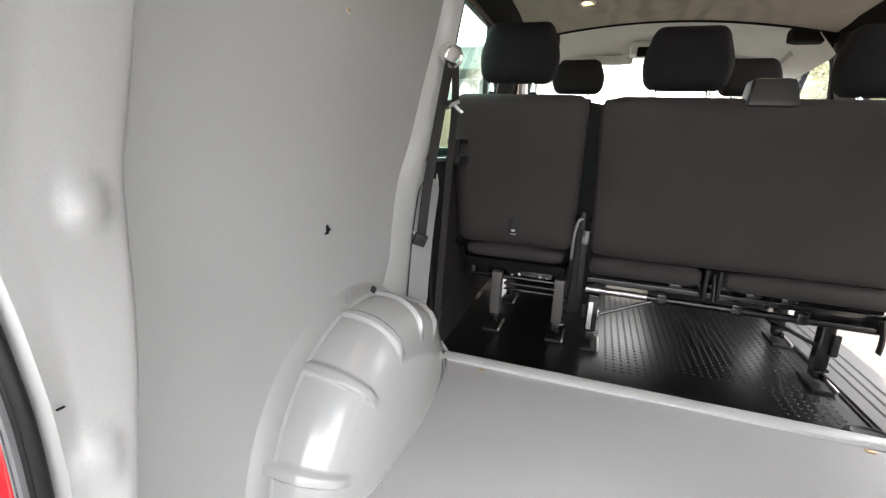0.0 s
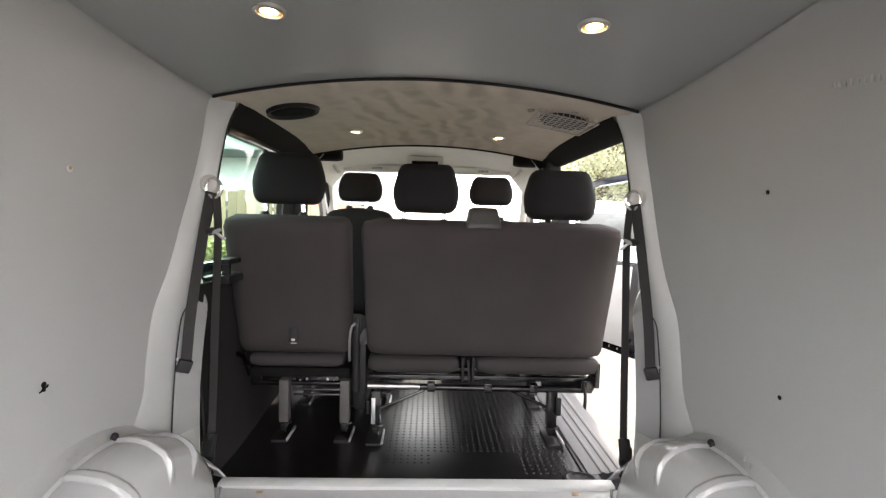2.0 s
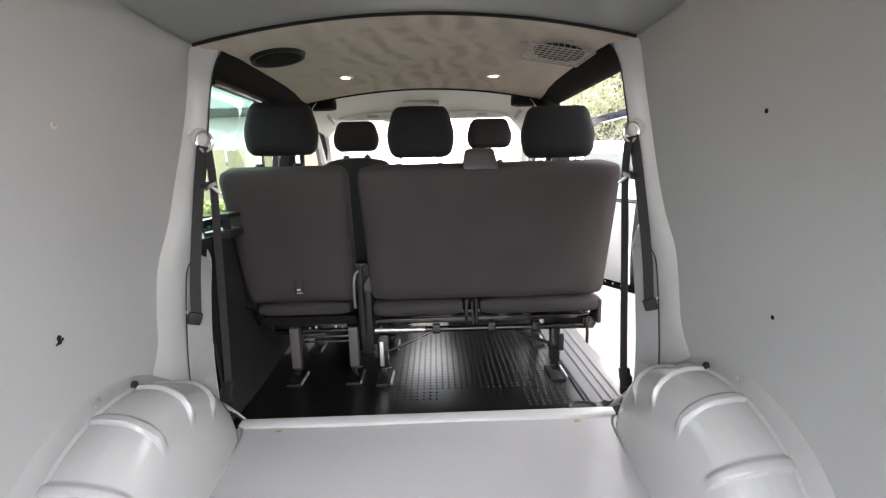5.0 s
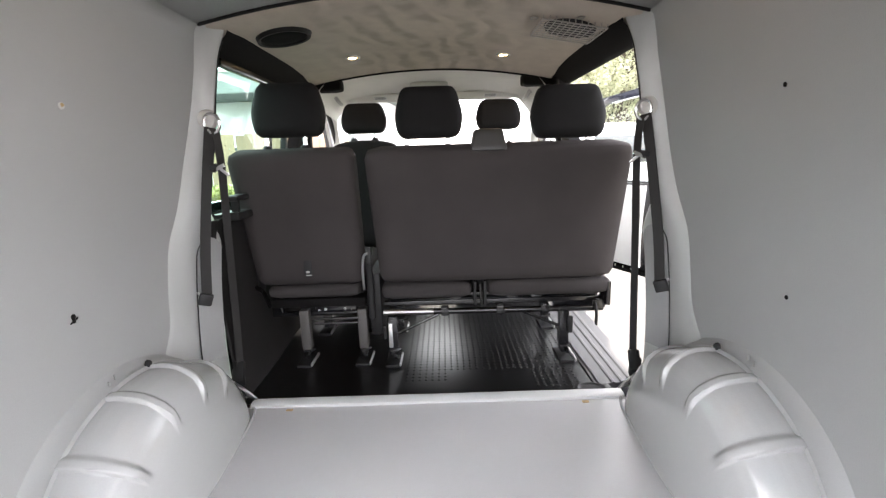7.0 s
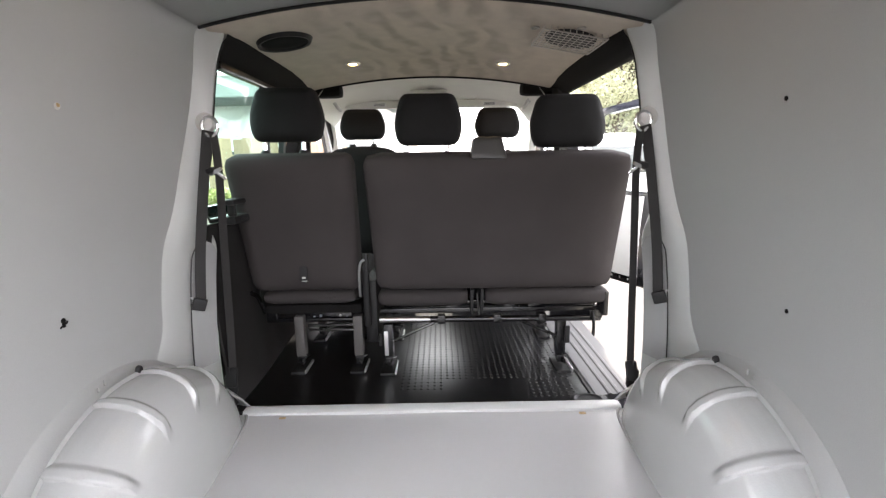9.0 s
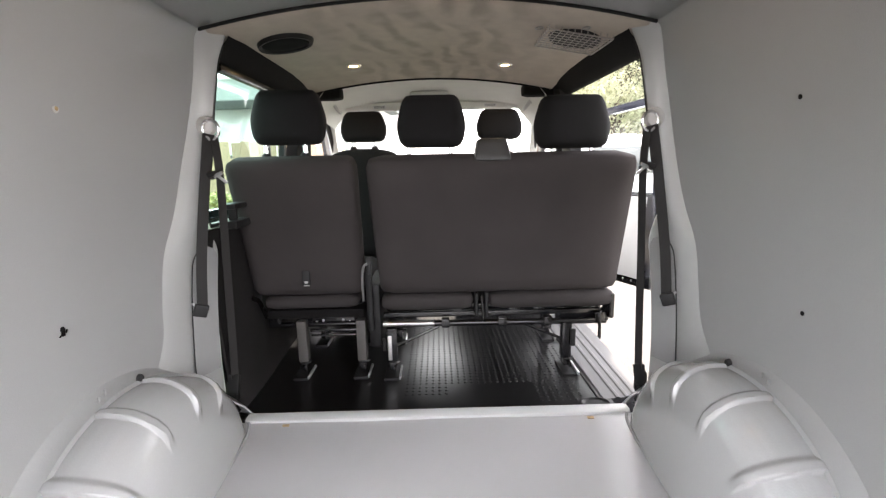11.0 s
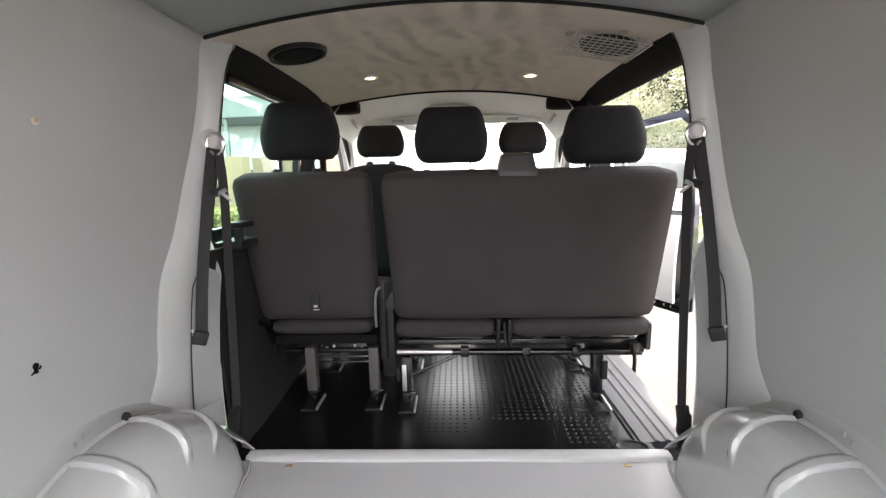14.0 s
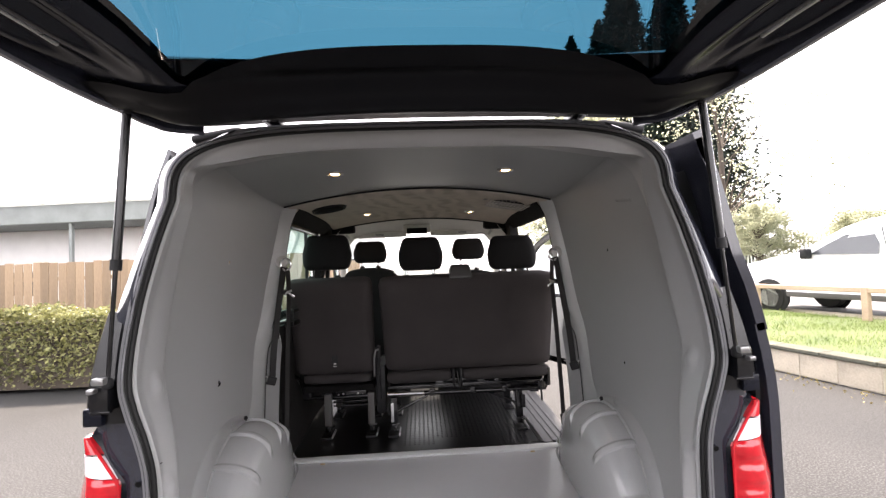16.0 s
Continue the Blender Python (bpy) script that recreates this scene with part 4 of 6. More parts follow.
def rubber_floor():
    sheet = loft([[(x, y, 0.585) for x in [CX - 0.79 + i * 0.72 / 6 * 2 for i in range(7)]] for y in [1.36 + 2.0 * j / 10 for j in range(11)]])
    ob = structure("floor_2", thick(sheet, 0.02), "rubber_floor", "black rubber floor covering with raised round studs, slightly worn", "floor")
    verts, faces = [], []
    def stud(x, y, r):
        b = len(verts)
        for rr, h in ((r, 0.0), (r * 0.72, 0.0022)):
            for i in range(8):
                a = math.pi / 4 * i + 0.39
                verts.append((x + rr * math.cos(a), y + rr * math.sin(a), 0.5855 + h))
        for i in range(8):
            faces.append((b + i, b + (i + 1) % 8, b + 8 + (i + 1) % 8, b + 8 + i))
        faces.append(tuple(b + 8 + i for i in range(8)))
    def field(x0, x1, y0, y1, step, r):
        ny, nx = int((y1 - y0) / step), int((x1 - x0) / step)
        for j in range(ny + 1):
            for i in range(nx + 1):
                stud(x0 + i * step, y0 + j * step, r)
    field(-0.12, 0.60, 1.60, 2.5, 0.0275, 0.0072)
    field(-0.12, 0.06, 1.51, 1.58, 0.0275, 0.0072)
    field(0.42, 0.60, 1.44, 1.58, 0.0275, 0.0072)
    me = bpy.data.meshes.new("studs")
    me.from_pydata(verts, [], faces)
    me.materials.append(M["rubber_floor"])
    tagged(put(new("studs", me), ob), "", "", "", "stuff")
    # pale step plate in the doorway, with grooves between ribs
    def zig(t):
        return 0.592 + (0.0045 if 0.25 < (t * 5) % 1.0 < 0.75 and 0.15 < t < 0.85 else 0.0)
    rows = []
    for j in range(2):
        y = 1.445 + 1.0 * j
        rows.append([(CX + 0.620 + 0.220 * i / 40 + (0.012 if j else 0.03 * (1 - i / 40)), y - (0.02 * (1 - i / 40) if not j else 0), zig(i / 40)) for i in range(41)] + [(CX + 0.848, y, 0.575), (CX + 0.852, y, 0.46)])
    st = structure("step_1", loft(rows), "step_plate", "pale grey ribbed step plate in the side doorway", "step", True, 20)
    part("step_edge", tube([(CX + 0.632, 1.44, 0.588), (CX + 0.630, 2.44, 0.588)], 0.005, 6), "rubber", st)
    cup = lathe([(0.030, 0.0), (0.036, 0.006), (0.044, 0.004), (0.046, -0.002)], (CX + 0.60, 1.40, 0.588), "z", 20)
    for v in cup.verts:
        v.co.x = CX + 0.585 + (v.co.x - CX - 0.585) * 1.5
    part("cable_grommet", cup, "black_plastic", ob, "black oval floor grommet")
    # riser of the load floor and corner gussets
    for side in (-1, 1):
        gus = loft([[(CX + side * 0.80, 1.30, 0.74), (CX + side * 0.79, 1.37, 0.69), (CX + side * 0.775, 1.405, 0.60)],
                    [(CX + side * 0.72, 1.31, 0.68), (CX + side * 0.715, 1.35, 0.645), (CX + side * 0.70, 1.375, 0.602)]])
        structure("trim_8" if side < 0 else "trim_9", thick(gus, 0.006), "steel", "grey painted gusset in front of the wheel arch", "trim")


cargo_floor()
both_sides(wall_panel)
both_sides(wheel_arch)
rear_frame()
ceiling()
both_sides(pillar)
side_wall_second_row()
rubber_floor()


# ---- second-row seats ----
def back_shape(x0, x1, z0, z1, y0, y1, th, puff=0.012, flare=0.012, one_side=0):
    """A reclined padded back: rear face from y0 (foot) to y1 (head), th thick."""
    w, h = x1 - x0, z1 - z0
    def f(k, p):
        t = (p.z - z0) / h
        y = y0 + (y1 - y0) * t
        s = (1 - k.x ** 4) * (1 - k.z ** 4)
        bulge = -puff * s if k.y < 0 else puff * s
        return Vector((p.x + (0.004 + flare * (t - 0.5)) * k.x * (1 if k.x < 0 or not one_side else one_side), y + (p.y + th / 2) + bulge, p.z + 0.21 * (p.y + th / 2) * smoothstep(0.75, 1.0, t)))
    return rounded(((x0 + x1) / 2, 0, (z0 + z1) / 2), (w, th, h), 0.042, 14, f)


def head_restraint(seat, x, z0, z1, y, w, posts, guide_z, mat="dark_cloth"):
    """Padded block, wider below, on two chrome posts."""
    h = z1 - z0
    def f(k, p):
        t = (p.z - z0) / h
        taper = 1.0 - 0.17 * smoothstep(0.42, 1.0, t) - 0.08 * (1 - smoothstep(0.0, 0.40, t))
        return Vector((x + (p.x - x) * taper, y + (p.y - y) * (1.0 - 0.18 * t) - 0.012 * (1 - k.z ** 2) * (1 - k.x ** 4) * (1 if k.y < 0 else -1) + 0.02 * t, p.z))
    hr = part("head_restraint", rounded((x, y, (z0 + z1) / 2), (w, 0.105, h), 0.038, 12, f), mat, seat, "dark cloth head restraint")
    for px in posts:
        part("post", tube([(px, y - 0.008, guide_z - 0.03), (px, y - 0.005, z0 + 0.03)], 0.0088, 12, (0, 1, 0)), "chrome", hr, "bright metal post")
        part("guide", lathe([(0.0, 0.010), (0.012, 0.010), (0.019, 0.003), (0.020, -0.008)], (px, y - 0.008, guide_z), "z", 14), "black_plastic", hr)
    return hr


def seat_foot(seat, x, y, mat, cover_z, name="leg"):
    leg = part(name, box((x, y, (0.645 + cover_z) / 2), (0.042, 0.046, cover_z - 0.645), 0.006), mat, seat)
    part("foot_lock", join(box((x, y, 0.628), (0.030, 0.055, 0.036), 0.006), box((x + 0.012, y - 0.02, 0.622), (0.012, 0.05, 0.022), 0.004),
                           tube([(x + 0.012, y - 0.005, 0.635), (x + 0.034, y - 0.005, 0.640)], 0.006, 8, (0, 1, 0))), "black_metal", leg, "black steel floor lock")
    part("floor_plate", box((x, y - 0.015, 0.592), (0.066, 0.14, 0.014), 0.005), "black_plastic", leg, "black plastic floor socket")
    part("rail_edge", box((x + 0.036, y - 0.03, 0.602), (0.008, 0.12, 0.014), 0.002), "alu", leg, "bright metal edge")
    return leg


def single_seat():
    s = thing("single_seat", "single second-row seat in dark cloth, seen from behind, on floor locks", "seat", (-0.52, 1.80, 0.585), "second-row seats")
    part("backrest", back_shape(-0.776, -0.294, 0.966, 1.535, 1.660, 1.552, 0.125, 0.012, 0.030, 0.2), "back_cloth", s, "brown-grey carpeted backrest")
    part("back_foot", rounded((-0.522, 1.722, 0.939), (0.40, 0.13, 0.058), 0.026, 8), "roll_cloth", s)
    part("seat_cushion", rounded((-0.525, 2.00, 0.955), (0.46, 0.50, 0.14), 0.05, 10), "dark_cloth", s)
    part("seat_pan", box((-0.525, 1.97, 0.865), (0.43, 0.48, 0.04), 0.008), "dark_trim", s)
    head_restraint(s, -0.568, 1.598, 1.814, 1.70, 0.296, (-0.664, -0.506), 1.556)
    bracket = smooth_line([(-0.792, 1.632, 1.075), (-0.782, 1.640, 1.02), (-0.768, 1.648, 0.975), (-0.742, 1.655, 0.955), (-0.732, 1.665, 0.92), (-0.728, 1.69, 0.868)], 20)
    part("hinge_bracket", sweep(bracket, [(-0.010, -0.004), (0.010, -0.004), (0.010, 0.004), (-0.010, 0.004)], (1, 0, 0)), "black_metal", s, "glossy black hinge bracket")
    part("hinge_cover_outer", box((-0.772, 1.715, 0.975), (0.018, 0.09, 0.17), 0.008, rot=Euler((radians(-12), 0, 0)).to_matrix()), "black_plastic", s)
    plate = loft([[(x, 1.668 - 0.06 * (z - 0.96) + d, z) for x, d in ((-0.291, 0.03), (-0.289, 0.004), (-0.283, 0.0), (-0.270, 0.0), (-0.264, 0.004), (-0.262, 0.03))] for z in [0.80 + 0.27 * j / 10 for j in range(11)]])
    part("hinge_cover_inner", plate, "black_plastic", s, "black hinge cover")
    part("recline_lever", tube(smooth_line([(-0.292, 1.622, 0.955), (-0.290, 1.606, 1.05), (-0.280, 1.596, 1.105), (-0.264, 1.594, 1.120)], 14), 0.0055, 8), "dull_metal", s, "thin bright release lever")
    part("lever_grip", box((-0.266, 1.652, 1.098), (0.020, 0.04, 0.07), 0.008, rot=Euler((radians(-11), 0, 0)).to_matrix()), "black_plastic", s, "black lever grip")
    part("inner_shield", box((-0.264, 1.87, 0.85), (0.058, 0.30, 0.30), 0.02), "black_plastic", s, "black plastic side shield")
    lt = part("release_handle", box((-0.525, 1.629, 1.062), (0.034, 0.016, 0.07), 0.006, rot=Euler((radians(-11), 0, 0)).to_matrix()), "black_plastic", s, "black release handle with white icon")
    part("icon", box((-0.523, 1.620, 1.040), (0.016, 0.008, 0.012), 0.002), "pale_plastic", lt)
    part("icon_bar", box((-0.524, 1.630, 1.024), (0.024, 0.005, 0.003), 0.001), "pale_plastic", lt)
    # hidden panel, added to keep cab light off the floor below
    part("light_stop", box((-0.525, 2.215, 0.765), (0.43, 0.02, 0.21), 0.008), "black_plastic", s, "unseen black panel added under the cushion's front to stop light")
    for x in (-0.592, -0.328):
        seat_foot(s, x, 1.735, "grey_plastic", 0.835)
    for x in (-0.592, -0.328):
        seat_foot(s, x, 2.10, "grey_plastic", 0.835, "front_leg")
    part("rear_tube", tube([(-0.74, 1.765, 0.805), (-0.31, 1.765, 0.805)], 0.012, 10), "black_metal", s)
    part("cross_plate", box((-0.46, 1.775, 0.815), (0.19, 0.012, 0.045), 0.004), "black_metal", s, "black steel cross plate with bare bolts")
    for x, z in ((-0.535, 0.815), (-0.505, 0.822), (-0.415, 0.822), (-0.385, 0.812)):
        part("bolt", lathe([(0.0, -0.006), (0.005, -0.005), (0.0065, 0.0)], (x, 1.768, z), "y", 10), "alu", s)
    part("cross_rod", tube([(-0.57, 1.78, 0.770), (-0.35, 1.78, 0.770)], 0.007, 8), "black_metal", s)
    part("lower_rod", tube([(-0.57, 1.79, 0.742), (-0.35, 1.79, 0.742)], 0.005, 8), "black_metal", s)
    part("pan_edge", tube([(-0.72, 1.745, 0.862), (-0.31, 1.745, 0.862)], 0.009, 8), "black_metal", s)
    part("bracket", box((-0.725, 1.77, 0.82), (0.05, 0.03, 0.05), 0.006), "black_metal", s)
    base_of(s)


def double_bench():
    s = thing("double_bench", "double second-row bench in dark cloth, seen from behind, on floor locks", "seat", (0.27, 1.80, 0.585), "second-row seats")
    part("backrest", back_shape(-0.236, 0.797, 0.962, 1.532, 1.660, 1.552, 0.125, 0.010, 0.024), "back_cloth", s, "brown-grey carpeted backrest")
    part("back_foot", rounded((-0.028, 1.722, 0.926), (0.396, 0.13, 0.074), 0.032, 8), "roll_cloth", s)
    part("back_foot", rounded((0.512, 1.722, 0.926), (0.544, 0.13, 0.074), 0.032, 8), "roll_cloth", s)
    part("seat_cushion", rounded((0.275, 2.00, 0.955), (1.00, 0.50, 0.14), 0.05, 10), "dark_cloth", s)
    part("seat_pan", box((0.275, 1.99, 0.868), (0.98, 0.44, 0.03), 0.008), "black_metal", s)
    head_restraint(s, 0.008, 1.576, 1.784, 1.70, 0.278, (-0.085, 0.085), 1.543)
    head_restraint(s, 0.582, 1.562, 1.775, 1.70, 0.305, (0.505, 0.662), 1.543)
    # belt outlet of the middle place
    def wedge(k, p):
        t = (p.z - 1.525) / 0.075
        return Vector((0.241 + (p.x - 0.241) * (1 - 0.22 * t), p.y + 0.02 * t, p.z))
    part("belt_outlet", rounded((0.242, 1.606, 1.561), (0.142, 0.11, 0.086), 0.012, 6, wedge), "outlet", s, "dark grey plastic belt outlet on the backrest")
    part("cross_tube", tube([(-0.225, 1.700, 0.822), (0.76, 1.700, 0.815)], 0.014, 12), "black_metal", s, "black tubular rear cross member")
    # brighter skin over the tube's left part, imitating light on black metal
    part("tube_glint", tube([(-0.225, 1.699, 0.8225), (0.0, 1.699, 0.821)], 0.0148, 12), "dull_metal", s, "bright skin added for the lit stretch of the tube")
    part("upper_rail", box((0.27, 1.735, 0.852), (0.99, 0.03, 0.022), 0.004), "black_metal", s)
    for x in (0.05, 0.30, 0.50):
        part("tube_clamp", box((x, 1.698, 0.823), (0.035, 0.036, 0.040), 0.006), "black_metal", s)
    l1 = seat_foot(s, -0.190, 1.712, "black_metal", 0.80)
    part("bare_plate", box((-0.198, 1.684, 0.715), (0.018, 0.006, 0.115), 0.002), "alu", l1, "bare metal locking plate")
    part("upper_rail", box((0.66, 1.738, 0.835), (0.23, 0.02, 0.05), 0.004), "black_metal", s)
    part("locking_lever", box((-0.222, 1.680, 0.735), (0.014, 0.014, 0.06), 0.005), "black_plastic", l1)
    l2 = seat_foot(s, 0.588, 1.712, "black_metal", 0.81)
    part("locking_lever", box((0.612, 1.685, 0.745), (0.022, 0.014, 0.08), 0.005), "black_plastic", l2)
    for x in (-0.190, 0.588):
        seat_foot(s, x, 2.10, "black_metal", 0.81, "front_leg")
    part("brace", tube([(-0.165, 1.715, 0.715), (0.02, 1.715, 0.800)], 0.007, 8, (0, 1, 0)), "black_metal", s)
    part("brace", tube([(0.565, 1.715, 0.730), (0.40, 1.715, 0.805)], 0.007, 8, (0, 1, 0)), "black_metal", s)
    for x in (0.208,):
        part("buckle_bracket", join(box((x - 0.022, 1.70, 0.905), (0.012, 0.05, 0.11), 0.003), box((x + 0.022, 1.70, 0.905), (0.012, 0.05, 0.11), 0.003)), "black_plastic", s)
        part("buckle_strap", sweep(smooth_line([(x, 1.685, 0.945), (x + 0.002, 1.672, 0.90), (x + 0.006, 1.668, 0.85)], 10), strip_section(0.028, 0.006), (1, 0, 0)), "webbing", s)
    part("release_strap", sweep(smooth_line([(0.722, 1.69, 0.850), (0.724, 1.672, 0.80), (0.724, 1.672, 0.745)], 10), strip_section(0.024, 0.006), (1, 0, 0)), "webbing", s, "grey pull strap")
    part("end_bracket", join(box((0.772, 1.71, 0.89), (0.022, 0.09, 0.11), 0.006), box((0.74, 1.705, 0.835), (0.06, 0.03, 0.04), 0.006)), "black_metal", s)
    for x in (0.10, 0.36, 0.47):
        part("spring_clip", box((x, 1.745, 0.868), (0.05, 0.03, 0.022), 0.006), "black_metal", s)
    base_of(s)


def front_seat(x, top, label, w=0.46):
    s = thing("front_seat", label, "seat", (x, 2.75, 0.60), "front seats")
    def f(k, p):
        t = (p.z - 0.95) / (top - 0.95)
        y = 2.52 - 0.10 * t
        return Vector((x + (p.x - x) * (1.0 - 0.10 * smoothstep(0.7, 1, t)), y + p.y, p.z - 0.03 * (k.x ** 2) * smoothstep(0.8, 1, t)))
    part("backrest", rounded((x, 0.06, (0.95 + top) / 2), (w, 0.15, top - 0.95), 0.06, 12, f), "dark_cloth", s)
    part("seat_cushion", rounded((x, 2.80, 0.95), (0.50, 0.52, 0.16), 0.06, 8), "dark_cloth", s)
    part("pedestal", box((x, 2.76, 0.745), (0.56, 0.50, 0.32), 0.02), "black_plastic", s)
    head_restraint(s, x, 1.642, 1.814, 2.49, 0.262, (x - 0.062, x + 0.062), top + 0.004)
    base_of(s)


# ---- belts ----
def seat_belt(side, place):
    b = thing("seat_belt", "black shoulder belt hung from a pale pillar ring, unbuckled", "seat belt", (CX + side * 0.79, 1.40, 0.70), "seat belts")
    part("ring_cover", place(lathe([(0.0, -0.012), (0.020, -0.0115), (0.029, -0.008), (0.033, 0.0), (0.033, 0.014)], (0.757, 1.385, 1.652), "y", 24)), "pale_plastic", b, "pale grey round ring cover")
    ring = [(0.735 + 0.026 * math.cos(a), 1.372, 1.638 + 0.032 * math.sin(a)) for a in [2 * math.pi * i / 24 for i in range(24)]]
    part("ring", place(tube(ring, 0.006, 8, (0, 1, 0), True)), "chrome", b, "chrome guide ring")
    def band(name, pts, label="", up=(0.85, 0.75, 0), wide=0.034):
        p = [(x, y, z) for x, y, z in smooth_line(pts, 30)]
        part(name, place(sweep(p, strip_section(wide, 0.003), up)), "webbing", b, label)
    band("belt_to_reel", [(0.747, 1.375, 1.625), (0.764, 1.345, 1.45), (0.785, 1.312, 1.22), (0.794, 1.293, 1.045)])
    band("belt_to_anchor", [(0.728, 1.375, 1.620), (0.722, 1.372, 1.48), (0.738, 1.385, 1.22), (0.748, 1.385, 0.95), (0.752, 1.375, 0.745)], "", (1.0, 0.55, 0), 0.030)
    part("slot", place(box((0.794, 1.282, 1.040), (0.044, 0.022, 0.042), 0.006, rot=Euler((0, radians(-20), radians(-35))).to_matrix())), "black_plastic", b, "black reel slot")
    part("tongue", place(join(box((0.722, 1.352, 1.488), (0.055, 0.008, 0.014), 0.003, rot=Euler((0, radians(20), radians(20))).to_matrix()),
                              box((0.700, 1.345, 1.474), (0.010, 0.004, 0.036), 0.001, rot=Euler((0, radians(50), 0)).to_matrix()))), "chrome", b, "chrome belt tongue")
    part("tongue_grip", place(box((0.742, 1.358, 1.492), (0.030, 0.014, 0.018), 0.004, rot=Euler((0, radians(20), 0)).to_matrix())), "black_plastic", b)
    part("anchor", place(join(box((0.754, 1.365, 0.725), (0.042, 0.018, 0.075), 0.008, rot=Euler((radians(-20), 0, 0)).to_matrix()),
                              rounded((0.764, 1.376, 0.690), (0.044, 0.032, 0.085), 0.013, 5), tube([(0.764, 1.362, 0.655), (0.750, 1.352, 0.640), (0.744, 1.356, 0.622)], 0.010, 8))), "black_plastic", b, "black anchor boot")
    base_of(b)


# ---- ceiling fittings ----
def downlight(x, y, dz, on=True):
    z = roof_z(x - CX) + dz
    d = thing("ceiling_downlight", "small round recessed ceiling downlight, lit warm", "downlight", (x, y, z), "ceiling downlights")
    part("bezel", lathe([(0.026, 0.002), (0.029, -0.006), (0.036, -0.004), (0.038, 0.003)], (x, y, z), "z", 28), "alu", d, "thin metal bezel")
    part("lens", lathe([(0.0, -0.0045), (0.012, -0.004), (0.019, -0.0025)], (x, y, z), "z", 24), "bulb", d, "glowing lens")
    part("reflector", lathe([(0.019, -0.0025), (0.023, -0.001), (0.0268, 0.0)], (x, y, z), "z", 24), "lamp_ring", d, "amber ring round the lens, the bulb's glow added to it")
    base_of(d)


def round_speaker():
    x, y = -0.531, 1.632
    z = roof_z(x - CX) - 0.020
    def bent(bm):
        for v in bm.verts:
            v.co.z += roof_z(v.co.x - CX) - roof_z(x - CX)
        return bm
    s = thing("ceiling_speaker", "black round loudspeaker set flush in the suede headliner", "loudspeaker", (x, y, z))
    part("rim", bent(lathe([(0.086, 0.0), (0.088, -0.010), (0.098, -0.012), (0.104, 0.004)], (x, y, z), "z", 40)), "rubber", s)
    grill = lathe([(0.0, -0.006), (0.04, -0.008), (0.075, -0.007), (0.0865, -0.003)], (x, y, z), "z", 36)
    part("grille", bent(grill), "hole", s)
    base_of(s)


def caged_speaker():
    x, y = 0.560, 1.632
    z = roof_z(x - CX) - 0.020
    def bent(bm):
        for v in bm.verts:
            v.co.z += roof_z(v.co.x - CX) - roof_z(x - CX)
        return bm
    s = thing("ceiling_speaker", "black round ceiling loudspeaker behind a square wire guard", "loudspeaker", (x, y, z))
    part("rim", bent(lathe([(0.080, 0.0), (0.082, -0.010), (0.092, -0.012), (0.098, 0.004)], (x, y, z), "z", 40)), "black_plastic", s)
    part("cone", bent(lathe([(0.0, -0.001), (0.04, -0.003), (0.081, -0.006)], (x, y, z), "z", 36)), "rubber", s)
    slope = lambda px: roof_z(px - CX) - 0.018
    wires = part("wire_guard", tube([(x + a, y + b, slope(x + a) - 0.018) for a, b in ((-0.125, -0.115), (0.105, -0.115), (0.105, 0.115), (-0.125, 0.115))], 0.003, 6, (0, 0, 1), True), "wire", s, "dull wire guard")
    for k in range(11):
        px = x - 0.125 + 0.23 * k / 10
        part("wire", tube([(px, y - 0.115, slope(px) - 0.004), (px, y - 0.115, slope(px) - 0.018), (px, y + 0.115, slope(px) - 0.018), (px, y + 0.115, slope(px) - 0.004)], 0.0017, 5, (1, 0, 0)), "wire", wires)
    for k in range(9):
        py = y - 0.115 + 0.23 * k / 8
        part("wire", tube([(x - 0.125, py, slope(x - 0.125) - 0.004), (x - 0.125, py, slope(x - 0.125) - 0.018), (x + 0.105, py, slope(x + 0.105) - 0.018), (x + 0.105, py, slope(x + 0.105) - 0.004)], 0.0017, 5, (0, 1, 0)), "wire", wires)
    for a, b in ((-0.15, -0.07), (0.0, -0.14), (0.15, -0.05), (0.0, 0.14)):
        px, py = x + a, y + b
        loop = [(px + 0.014 * math.cos(t), py + 0.014 * math.sin(t), slope(px) - 0.006) for t in [2 * math.pi * i / 12 for i in range(12)]]
        part("fixing_loop", tube(loop, 0.0022, 6, (0, 0, 1), True), "wire", wires)
    base_of(s)


